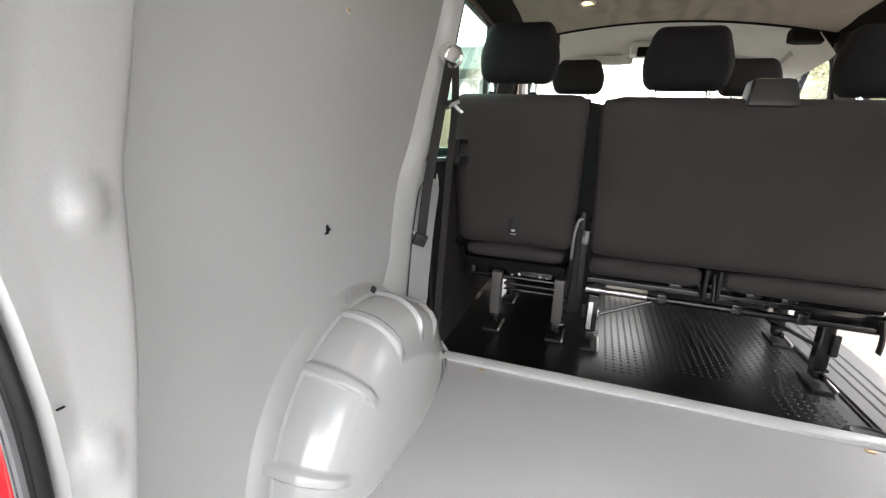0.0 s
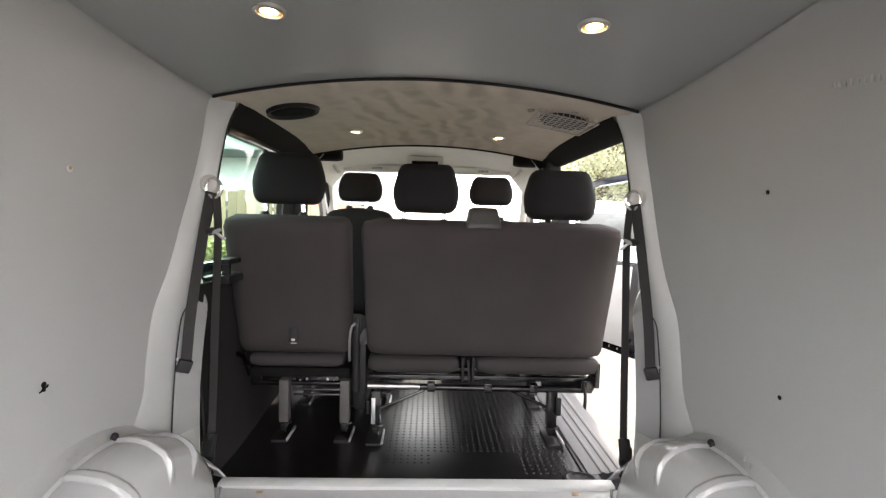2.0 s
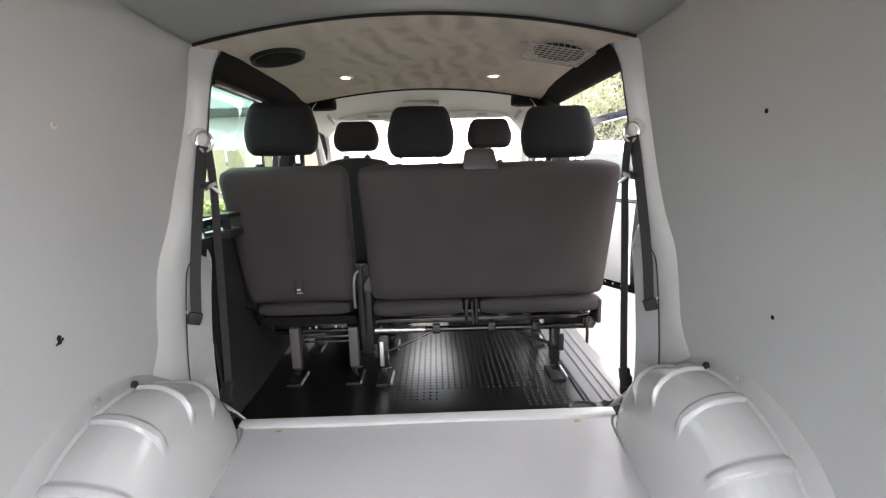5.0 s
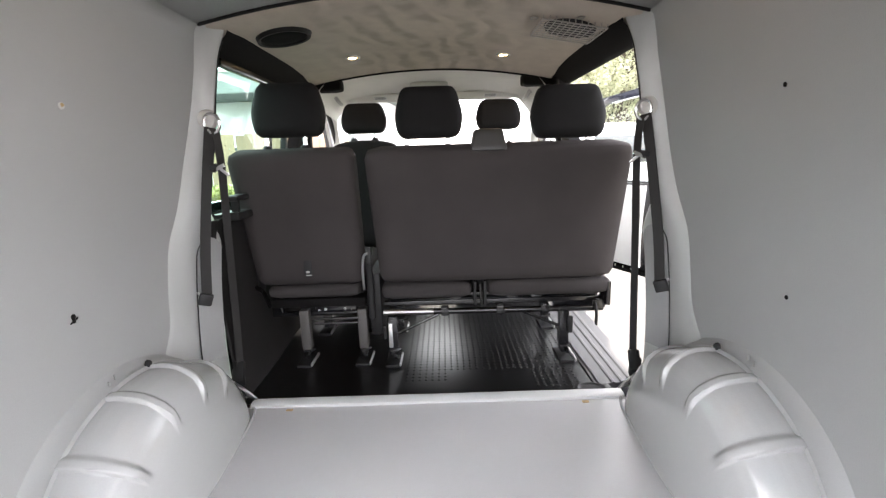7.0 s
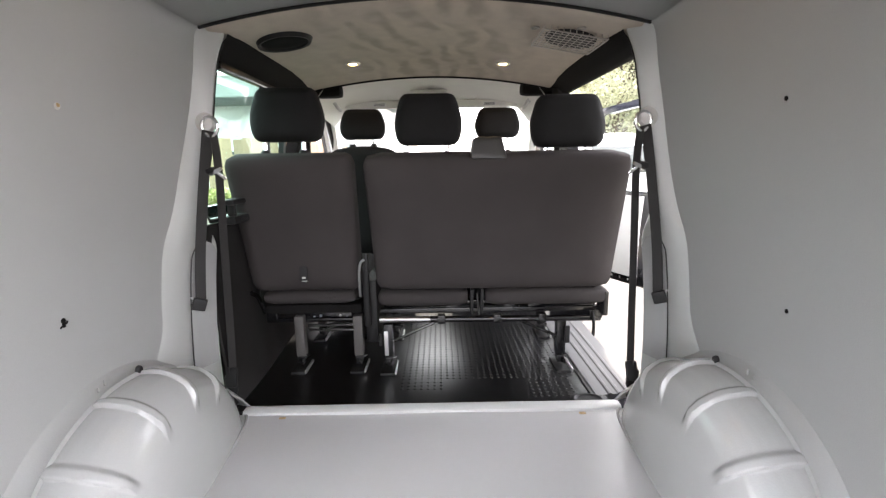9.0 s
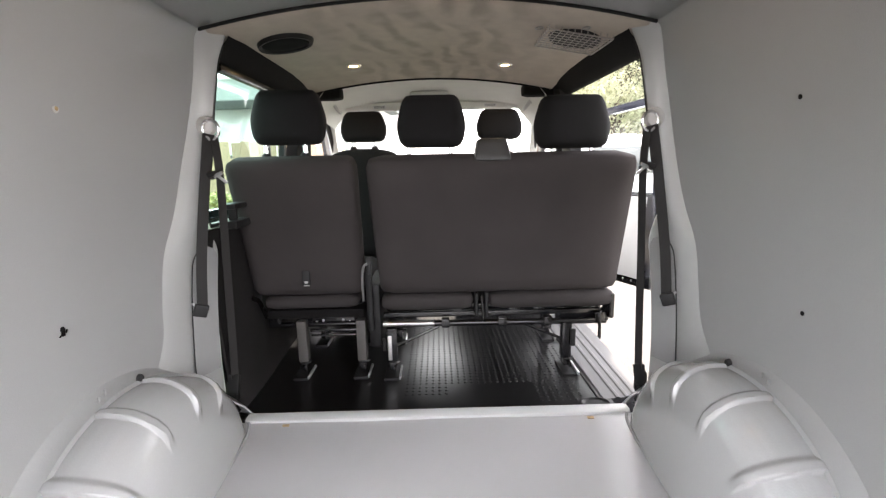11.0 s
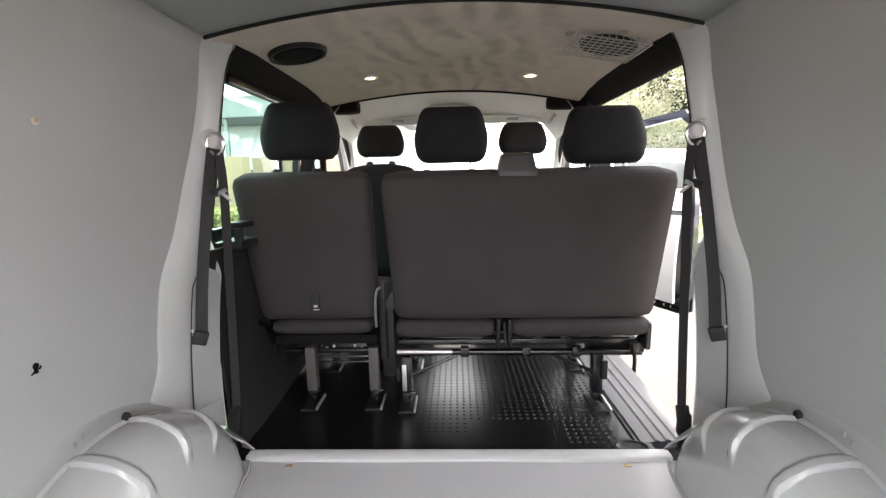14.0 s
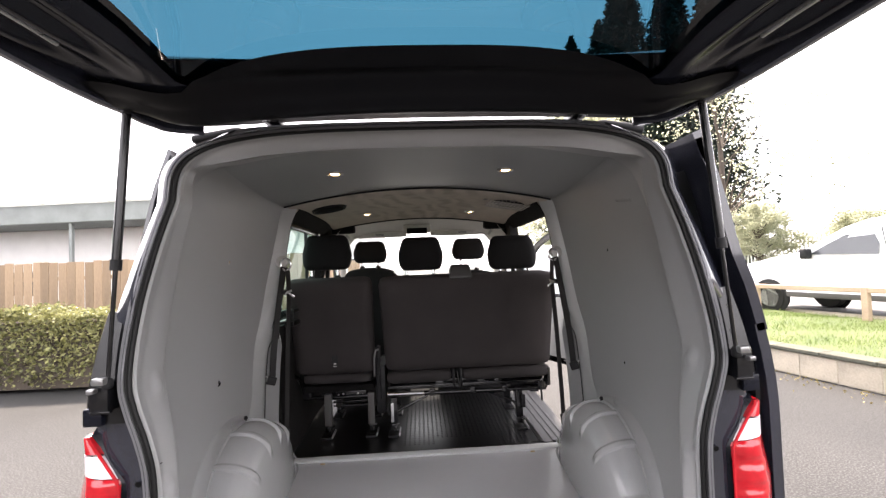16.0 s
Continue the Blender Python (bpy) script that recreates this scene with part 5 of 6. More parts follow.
# ---- cab ----
def cab():
    rows = []
    for y, zc, w in ((2.50, 2.005, 0.70), (2.60, 2.00, 0.72), (2.75, 1.992, 0.73), (2.90, 1.978, 0.73), (3.02, 1.962, 0.72), (3.10, 1.945, 0.71), (3.13, 1.935, 0.71)):
        n = 28
        row = []
        for i in range(n + 1):
            u = 2 * i / n - 1
            drop = 0.075 * abs(u) ** 2.2 + 0.10 * max(0, abs(u) - 0.86) / 0.14
            row.append((CX + w * u, y, zc - drop))
        rows.append(row)
    structure("ceiling_3", loft(rows), "cab_trim", "pale fabric headlining over the cab", "headliner")
    # A-pillars and door surrounds
    for side in (-1, 1):
        leg = smooth_line([(0.705, 3.05, 1.885), (0.755, 3.30, 1.73), (0.79, 3.60, 1.50), (0.82, 3.95, 1.22)], 16)
        bm = sweep([(CX + side * x, y, z) for x, y, z in leg], [(-0.04, -0.03), (0.04, -0.03), (0.05, 0.0), (0.04, 0.03), (-0.04, 0.03), (-0.05, 0.0)], (side, 0, 0.2))
        structure("pillar_5" if side < 0 else "pillar_6", bm, "cab_trim", "pale windscreen pillar trim", "pillar")
        seal = smooth_line([(0.775, 2.60, 1.30), (0.755, 2.61, 1.75), (0.735, 2.70, 1.875), (0.735, 2.95, 1.865), (0.765, 3.25, 1.72), (0.80, 3.6, 1.48), (0.82, 3.85, 1.28)], 40)
        structure("trim_10" if side < 0 else "trim_11", tube([(CX + side * x, y, z) for x, y, z in seal], 0.020, 8), "rubber", "black rubber front door seal", "trim")
    scr = thing("window_2", "windscreen of the cab, bright daylight behind it", "windscreen", (CX, 3.95, 1.20), "", "structure")
    g = loft([[(CX + w * (2 * i / 16 - 1), y - 0.10 * (2 * i / 16 - 1) ** 2, z) for i in range(17)] for y, z, w in ((3.14, 1.940, 0.68), (3.40, 1.68, 0.74), (3.70, 1.45, 0.79), (4.00, 1.20, 0.82))])
    part("pane", g, "glass", scr)
    base_of(scr)
    for x in (-0.36, 0.36):
        v = thing("sun_visor", "pale folded sun visor under the windscreen header", "sun visor", (x, 3.08, 1.88), "sun visors")
        part("flap", rounded((x, 3.085, 1.908), (0.50, 0.045, 0.056), 0.018, 6), "cab_trim", v)
        part("label", box((x + (0.0 if x < 0 else 0.05), 3.061, 1.905), (0.09, 0.003, 0.022)), "paper", v, "white warning sticker with unreadable print")
        for k in range(3):
            part("print_bar", box((x + (0.0 if x < 0 else 0.05), 3.0585, 1.899 + 0.006 * k), (0.075, 0.002, 0.0025)), "grey_plastic", v)
        base_of(v)
    con = thing("roof_console", "pale overhead console with a dark lamp panel", "console", (CX, 2.93, 1.94))
    part("shell", rounded((CX - 0.025, 2.95, 1.942), (0.25, 0.16, 0.075), 0.015, 6), "cab_trim", con)
    part("panel", box((CX - 0.025, 2.875, 1.918), (0.18, 0.03, 0.05), 0.006), "dark_trim", con, "dark switch panel")
    base_of(con)
    for x in (-0.645, 0.66):
        gh = thing("grab_handle", "pale curved grab handle on the cab headlining", "handle", (x, 2.98, 1.87))
        loop = smooth_line([(x, 2.90, 1.915), (x + (0.02 if x < 0 else -0.02), 2.93, 1.878), (x + (0.02 if x < 0 else -0.02), 3.03, 1.868), (x, 3.06, 1.895)], 16)
        part("grip", tube(loop, 0.012, 8), "pale_plastic", gh)
        # solid dark block gives the shade behind the grip
        part("recess", rounded((x, 2.98, 1.905), (0.012, 0.10, 0.022), 0.005, 4), "grey_plastic", gh, "dark grey block added for the shade behind the grip")
        for y in (2.90, 3.06):
            part("mount", rounded((x, y, 1.905), (0.03, 0.035, 0.03), 0.01, 4), "pale_plastic", gh)
        base_of(gh)
    d = thing("dashboard", "dark grained plastic dashboard across the cab", "dashboard", (CX, 3.65, 0.60))
    part("top_pad", rounded((CX, 3.62, 1.16), (1.60, 0.42, 0.14), 0.05, 8), "black_plastic", d)
    part("lower_body", rounded((CX, 3.70, 0.86), (1.56, 0.30, 0.50), 0.05, 8), "black_plastic", d)
    base_of(d)
    sw = thing("steering_wheel", "black steering wheel on its column", "steering wheel", (0.40, 3.30, 1.10))
    wheel = [(0.40 + 0.185 * math.cos(a), 3.32 + 0.08 * math.sin(a), 1.12 + 0.165 * math.sin(a)) for a in [2 * math.pi * i / 32 for i in range(32)]]
    part("rim", tube(wheel, 0.015, 8, (0, 1, 0), True), "black_plastic", sw)
    part("hub", join(rounded((0.40, 3.33, 1.12), (0.16, 0.06, 0.13), 0.03, 5), tube([(0.40, 3.34, 1.12), (0.40, 3.60, 1.04)], 0.03, 10)), "black_plastic", sw)
    for dx in (-0.12, 0.12):
        part("spoke", box((0.40 + dx, 3.325, 1.12), (0.13, 0.02, 0.03), 0.006), "black_plastic", sw)
    base_of(sw)


single_seat()
double_bench()
front_seat(-0.390, 1.605, "dark cloth front passenger seat with its head restraint raised")
front_seat(0.394, 1.56, "dark cloth driver seat with its head restraint raised")
both_sides(seat_belt)
for x, y, dz in ((-0.352, 0.853, -0.001), (0.393, 0.853, -0.001), (-0.369, 2.150, -0.021), (0.382, 2.188, -0.022)):
    downlight(x, y, dz)
round_speaker()
caged_speaker()
cab()


# ---- the van's outside ----
OUTER = [(0.30, 0.90), (0.60, 0.935), (1.00, 0.942), (1.25, 0.938), (1.50, 0.890), (1.62, 0.850), (1.72, 0.828), (1.86, 0.793), (1.94, 0.765), (1.99, 0.745)]


def outer_panel(side, y0, y1, z0, z1, ny=6, nz=14, inset=0.0):
    bm = loft([[(CX + side * (hermite_table(OUTER, z0 + (z1 - z0) * j / nz) - inset), y0 + (y1 - y0) * i / ny, z0 + (z1 - z0) * j / nz) for i in range(ny + 1)] for j in range(nz + 1)])
    return thick(bm, 0.012 * side)


def van_body():
    van = thing("van", "black panel van with its tailgate raised and side door slid open", "van", (CX, 1.8, 0.0))
    for side in (-1, 1):
        part("rear_side_panel", outer_panel(side, 0.30, 1.46, 0.34, 1.98), "paint", van, "glossy black side panel")
        part("sill", outer_panel(side, 1.46, 3.9, 0.30, 0.56 if side < 0 else 0.47), "paint", van)
        part("roof_rail", outer_panel(side, 1.46, 3.1, 1.90, 2.0, 6, 4), "paint", van)
        if side < 0:
            part("waist_panel", outer_panel(side, 1.46, 2.60, 0.56, 1.34), "paint", van)
            part("front_door", outer_panel(side, 2.62, 3.70, 0.56, 1.28), "paint", van)
        part("front_wing", outer_panel(side, 3.72, 4.60, 0.45, 1.10), "paint", van)
        part("front_pillar", tube([(CX + side * 0.80, 3.08, 1.95), (CX + side * 0.89, 3.65, 1.55), (CX + side * 0.91, 4.0, 1.22)], 0.035, 8), "paint", van)
    # rear corner posts: from the opening outwards, round the corner and forward to the side panel
    a0 = outline(grown(0.0150), 2.014, 3.6)
    outer_flank = [(0.58, 0.920), (0.97, 0.924), (1.10, 0.924), (1.18, 0.922), (1.26, 0.914), (1.33, 0.906), (1.42, 0.894), (1.50, 0.876), (1.62, 0.844), (1.73, 0.806), (1.80, 0.784)]
    a1 = outline(outer_flank, 2.020, 4.2)
    a2 = outline([(z, x + 0.018) for z, x in outer_flank[:-1]] + [(1.84, 0.798)], 2.050, 4.4)
    rings = []
    for k, y in ((0.0, 0.118), (0.02, 0.10), (0.10, 0.092), (0.20, 0.088), (0.30, 0.085), (0.62, 0.080), (0.82, 0.088), (0.94, 0.11), (1.0, 0.145)):
        ring = full([(p[0] + (q[0] - p[0]) * k, p[1] + (q[1] - p[1]) * k) for p, q in zip(a0, a1)], y, 0.15)
        # a deep gutter beside the lamps; above them the flange falls away towards the side of the van
        rings.append([(u, v + 0.075 * smoothstep(0.01, 0.22, k) * (1 - smoothstep(1.40, 1.56, w)) + 0.085 * k * smoothstep(1.42, 1.56, w) * smoothstep(0.50, 0.66, abs(u - RX)), w) for u, v, w in ring])
    rings.append([(u, v + 0.055 * (1 - smoothstep(1.40, 1.56, w)) + 0.085 * smoothstep(1.42, 1.56, w) * smoothstep(0.50, 0.66, abs(u - RX)), w) for u, v, w in full([(x + (u - x) * 0.55, z + (w - z) * 0.55) for (x, z), (u, w) in zip(a1, a2)], 0.21, 0.08)])
    rings.append(full(a2, 0.37, 0.0))
    part("rear_frame", loft(rings), "paint", van, "glossy black body frame round the opening", True, 60)
    roof = loft([[(CX + w * (2 * i / 20 - 1), y, z - 0.155 * (w * (2 * i / 20 - 1)) ** 2) for i in range(21)] for y, z, w in ((0.31, 2.052, 0.76), (0.42, 2.066, 0.77), (1.0, 2.082, 0.78), (2.0, 2.085, 0.78), (2.8, 2.06, 0.77), (3.12, 1.98, 0.75))])
    part("roof", thick(roof, 0.01), "paint", van, "black roof skin")
    bonnet = loft([[(CX + w * (2 * i / 12 - 1), y, z - 0.06 * (2 * i / 12 - 1) ** 2) for i in range(13)] for y, z, w in ((4.0, 1.20, 0.86), (4.3, 1.10, 0.88), (4.6, 0.98, 0.86), (4.72, 0.80, 0.82), (4.74, 0.40, 0.82))])
    part("bonnet", thick(bonnet, 0.012), "paint", van)
    part("rear_bumper", rounded((CX, 0.02, 0.47), (1.78, 0.22, 0.22), 0.06, 8), "black_plastic", van)
    part("underfloor", box((CX, 2.2, 0.42), (1.5, 4.2, 0.14), 0.03), "rubber", van)
    for side in (-1, 1):
        for y in (0.88, 3.88):
            c = (CX + side * 0.83, y, 0.335)
            t = part("tyre", lathe([(0.20, -0.105), (0.31, -0.11), (0.335, -0.085), (0.335, 0.085), (0.31, 0.11), (0.20, 0.105)], c, "x", 32), "rubber", van)
            part("rim", lathe([(0.0, side * 0.09), (0.07, side * 0.10), (0.18, side * 0.08), (0.205, side * 0.10)], c, "x", 24), "alu", t)
    # gutter ends and roof corners beside the hinges
    for side in (-1, 1):
        cap = rounded((0, 0, 0), (0.15, 0.06, 0.030), 0.013, 5)
        cap.transform(pose(RX + side * 0.615, 0.285, 2.012, 0, side * 9, 0))
        part("gutter_cap", cap, "black_plastic", van)
    base_of(van)


def tail_lamp(side, place):
    t = thing("tail_lamp", "red and clear rear lamp cluster on the black body corner", "tail lamp", (CX + side * 0.85, 0.05, 0.75), "tail lamps")
    def seat(bm):
        """Set the cluster into the gutter beside the opening."""
        for v in bm.verts:
            v.co = Vector((v.co.x * 1.066, v.co.y + 0.10, 1.6 - (1.6 - v.co.z) * 1.09))
        return place(bm)
    def inner(z):
        return 0.772 + 0.068 * max(0.0, min(1.0, (z - 1.110) / 0.108))
    def outer(z):
        return 0.888 - 0.12 * max(0.0, z - 1.02)
    def lens(lo, hi, ridges=0.0, nz=24, y0=0.050):
        rows = []
        for j in range(nz + 1):
            row = []
            for i in range(11):
                s = i / 10
                z = lo(s) + (hi(s) - lo(s)) * j / nz
                x = inner(z) + (outer(z) - inner(z)) * s
                y = y0 - 0.030 * math.sin(math.pi * min(1.0, 0.12 + s * 0.8)) + 0.08 * max(0.0, s - 0.62) ** 1.5
                y += 0.09 * max(0.0, z - 1.02)
                if ridges:
                    u = (z / 0.060) % 1.0
                    y -= ridges * smoothstep(0.0, 0.12, u) * (1 - smoothstep(0.62, 0.70, u)) * smoothstep(0.06, 0.16, s) * (1 - smoothstep(0.62, 0.75, s))
                row.append((x, y, z))
            rows.append(row)
        return thick(loft(rows), 0.015)
    part("red_lens", seat(lens(lambda s: 0.70, lambda s: 1.118 + 0.022 * s, 0.006, 70)), "lamp_red", t, "ribbed red lens")
    part("clear_lens", seat(lens(lambda s: 1.121 + 0.022 * s, lambda s: 1.176 + 0.010 * s, 0.0, 12, 0.048)), "lamp_clear", t, "clear reversing lens")
    part("top_lens", seat(lens(lambda s: 1.179 + 0.010 * s, lambda s: 1.222, 0.0, 12)), "lamp_red", t, "red lens")
    zs = [0.70 + 0.524 * j / 40 for j in range(41)]
    part("red_edge", seat(tube([(inner(z) + 0.001, 0.038, z) for z in zs], 0.0042, 6, (0, 1, 0))), "lamp_red", t)
    # glossy black surround beside and above the lens
    rows = []
    for z in zs:
        k = max(0.0, min(1.0, (z - 1.085) / 0.10))
        a = 0.737 + 0.058 * k - 0.004
        b = inner(z) + 0.004
        rows.append([(a, 0.100, z), (a + 0.003, 0.078, z), (a + 0.008, 0.070, z), (a + (b - a) * 0.6, 0.062, z), (b, 0.052, z), (b + 0.004, 0.070, z)])
    top = rows[-1]
    rows.append([(x, y + 0.02, z + 0.014) for x, y, z in top])
    part("bezel", seat(loft(rows)), "gate_gloss", t, "glossy black lamp surround")
    part("drain_hole", place(lathe([(0.0, -0.002), (0.006, -0.0015), (0.008, 0.001)], (0.786, 0.153, 1.056), "y", 14)), "hole", t, "dark round hole beside the lamp")
    base_of(t)


def gas_strut(side, place):
    s = thing("gas_strut", "black gas strut holding the tailgate up", "gas strut", (CX + side * 0.80, 0.10, 1.38), "gas struts")
    lo, hi = Vector((0.820, 0.095, 1.335)), Vector((0.7654, 0.095, 2.030))
    d = hi - lo
    part("rod", place(tube([lo, lo + d * 0.438], 0.0055, 10)), "black_metal", s, "thin dark piston rod")
    part("cylinder", place(tube([lo + d * 0.418, hi], 0.011, 12)), "black_metal", s)
    part("collar", place(tube([lo + d * 0.408, lo + d * 0.448], 0.0135, 12)), "black_plastic", s)
    # black sheet over the flange, standing in for the recess's shade
    rows = []
    for j in range(15):
        z = 1.222 + 0.285 * j / 14
        y = 0.136 + 0.15 * max(0.0, z - 1.3)
        a, b = hermite_table(APERTURE, z) + 0.050, hermite_table([(1.22, 0.910), (1.33, 0.902), (1.42, 0.890), (1.51, 0.870)], z)
        rows.append([(a - 0.002, y + 0.03, z), (a, y + 0.004, z), (a + 0.004, y, z), (b - 0.008, y, z), (b - 0.002, y + 0.006, z), (b + 0.004, y + 0.05, z)])
    part("recess_panel", place(thick(loft(rows), 0.004)), "black_metal", s, "black sheet added for the shade in the recess behind the strut")
    for x, z in ((0.850, 1.455), (0.848, 1.385)):
        part("bolt", place(lathe([(0.0, -0.003), (0.003, -0.002), (0.0042, 0.0)], (x, 0.134 + 0.15 * max(0.0, z - 1.3), z), "y", 10)), "dull_metal", s)
    part("step_cover", place(box((0.878, 0.136, 1.243), (0.048, 0.030, 0.046), 0.006)), "gate_gloss", s, "glossy black step over the lamp")
    part("foot_clamp", place(join(box((0.828, 0.078, 1.345), (0.030, 0.02, 0.018), 0.004), box((0.845, 0.076, 1.322), (0.018, 0.02, 0.012), 0.004))), "dull_metal", s, "bare metal clamp")
    part("bracket", place(join(box((0.842, 0.118, 1.300), (0.045, 0.05, 0.075), 0.006), box((0.835, 0.092, 1.265), (0.05, 0.012, 0.006), 0.002))), "black_metal", s, "black strut bracket")
    for q in (lo, hi):
        part("ball_joint", place(rounded(tuple(q), (0.022, 0.026, 0.03), 0.010, 4)), "black_plastic", s)
    base_of(s)


def tailgate():
    t = thing("tailgate", "black tailgate raised overhead, blue-tinted rear window", "tailgate", (CX, 0.20, 2.03))
    rise = math.tan(radians(3.5))
    def at(x, d, h=0.0):
        """x across, d metres from the hinge, h above the inner face."""
        sag = (1 - smoothstep(0.10, 0.45, d)) * (0.030 + 0.032 * min(1.0, (x / 0.57) ** 2)) * (1 - 0.7 * smoothstep(0.60, 0.78, abs(x)))
        sag -= (1 - smoothstep(0.02, 0.11, d)) * (sag - 0.026 - 0.012 * min(1.0, (x / 0.57) ** 2))
        return (RX + x, 0.20 - d, 2.066 + d * rise + h - sag + 0.01 * math.sin(min(1.0, d / 1.3) * math.pi))
    half = [(0.0, 0.62), (0.03, 0.70), (0.10, 0.765), (0.22, 0.815), (0.40, 0.860), (0.60, 0.880), (0.78, 0.895), (0.95, 0.875), (1.15, 0.86), (1.30, 0.84), (1.36, 0.80)]
    gl = [(0.0, 0.0), (0.12, 0.0), (0.205, 0.550), (0.22, 0.570), (0.355, 0.598), (0.47, 0.622), (0.60, 0.645), (0.70, 0.635), (0.76, 0.57)]
    def w(d):
        return hermite_table(half, d)
    def gw(d):
        return lerp_table(gl, d)
    g1 = 0.76
    # inner face in four fields round the glass
    def field(d0, d1, f0, f1, nd=14, nx=10, h=0.0, relief=0.0):
        rows = []
        for j in range(nd + 1):
            d = d0 + (d1 - d0) * j / nd
            a, b = f0(d), f1(d)
            row = []
            for i in range(nx + 1):
                s = i / nx
                ridge = relief * (math.sin(s * math.pi * 3.0) ** 2) * smoothstep(0.215, 0.42, d)
                row.append(at(a + (b - a) * s, d, h - ridge))
            rows.append(row)
        return loft(rows)
    
    rows = []
    for j in range(37):
        row = []
        for i in range(41):
            u = 2 * i / 40 - 1
            dend = 0.215 + 0.12 * (1 - min(1, abs(u) * w(0.2) / 0.57) ** 3)
            d = dend * j / 36
            lip = (0.036 - 0.014 * u * u) * math.exp(-((d - 0.135) / 0.045) ** 2)
            groove = 0.006 * math.sin(min(1.0, max(0.0, (d - 0.17) / 0.09)) * math.pi * 2.0) + 0.004 * math.exp(-((d - 0.055) / 0.010) ** 2) - 0.005 * math.exp(-((d - 0.085) / 0.008) ** 2)
            row.append(at(u * w(d), d, -lip - groove - 0.010))
        rows.append(row)
    part("upper_frame", loft(rows), "tailgate_trim", t, "black inner frame above the glass")
    for side in (-1, 1):
        part("side_frame", field(0.165, g1, lambda d: side * gw(d), lambda d: side * w(d), 16, 24, 0.0, 0.022), "gate_gloss", t, "black ribbed inner frame beside the glass")
        rim = [at(side * w(0.0 + 1.36 * i / 40), 1.36 * i / 40, 0.0) for i in range(41)]
        part("side_edge", sweep(rim, [(-0.012, -0.030), (-0.006, -0.036), (0.006, -0.036), (0.012, -0.030), (0.016, 0.03), (-0.010, 0.04)], (0, 0, 1)), "paint", t, "glossy black edge")
        # thin bright tube stands in for the highlight along the black frame
        edge_glint = [at(side * (gw(d) + 0.55 * (w(d) - gw(d))), d, -0.018) for d in [0.36 + 0.74 * i / 30 for i in range(31)]]
        part("edge_glint", tube(edge_glint, 0.005, 6), "dull_metal", t, "thin bright strip added as a highlight on the inner frame")
    part("lower_frame", field(g1, 1.36, lambda d: -w(d), lambda d: w(d), 12, 30, 0.0, 0.0), "tailgate_trim", t, "black lower inner trim")
    outer = field(0.76, 1.36, lambda d: -w(d), lambda d: w(d), 10, 20, 0.06)
    part("outer_skin", outer, "paint", t, "glossy black outer skin")
    for side in (-1, 1):
        part("outer_skin", field(0.0, 0.78, lambda d: side * max(0.0, gw(d) + 0.01 if d > 0.20 else 0.0), lambda d: side * w(d), 16, 8, 0.05), "paint", t)
    rows = []
    for j in range(13):
        row = []
        for i in range(31):
            u = 2 * i / 30 - 1
            d0 = 0.215 + 0.12 * (1 - abs(u) ** 3)
            d = d0 - 0.11 + (g1 - d0 + 0.12) * j / 12
            row.append(at(u * (gw(max(d, 0.225)) + 0.02), d, 0.012))
        rows.append(row)
    part("rear_window", loft(rows), "privacy", t, "blue-tinted rear window glass")
    for x in (-0.43, 0.455):
        hinge = part("hinge", join(box((RX + x, 0.215, 2.03), (0.045, 0.10, 0.02), 0.005), box((RX + x, 0.165, 2.045), (0.05, 0.03, 0.05), 0.006)), "black_metal", t, "black steel hinge")
        part("hinge_arm", tube(smooth_line([(RX + x, 0.26, 2.035), (RX + x, 0.19, 2.075), (RX + x, 0.12, 2.055)], 8), 0.010, 8), "black_metal", hinge)
    base_of(t)


def sliding_door():
    d = thing("sliding_door", "black side door slid back along the van's flank", "door", (CX + 1.0, 0.75, 0.45))
    def skin(y0, y1, z0, z1, off):
        return thick(loft([[(CX + hermite_table(OUTER, z) + off, y, z) for y in [y0 + (y1 - y0) * i / 6 for i in range(7)]] for z in [z0 + (z1 - z0) * j / 12 for j in range(13)]]), 0.03)
    part("lower_panel", skin(0.17, 1.30, 0.50, 1.40, 0.066), "paint", d, "glossy black lower panel")
    part("rear_post", skin(0.17, 0.27, 1.38, 1.95, 0.072), "paint", d)
    part("front_post", skin(1.20, 1.30, 1.38, 1.95, 0.072), "paint", d)
    part("top_rail", skin(0.17, 1.30, 1.88, 1.97, 0.072), "paint", d)
    g = loft([[(CX + hermite_table(OUTER, z) + 0.078, y, z) for y in (0.26, 1.21)] for z in (1.33, 1.5, 1.7, 1.89)])
    part("pane", g, "car_dark", d, "dark tinted side glass")
    part("inner_trim", skin(0.21, 1.26, 0.55, 1.30, 0.06), "black_plastic", d)
    part("roller_arm", join(box((CX + 0.95, 1.22, 1.05), (0.14, 0.06, 0.03), 0.008), box((CX + 0.98, 0.22, 1.20), (0.05, 0.06, 0.07), 0.012)), "black_metal", d)
    base_of(d)


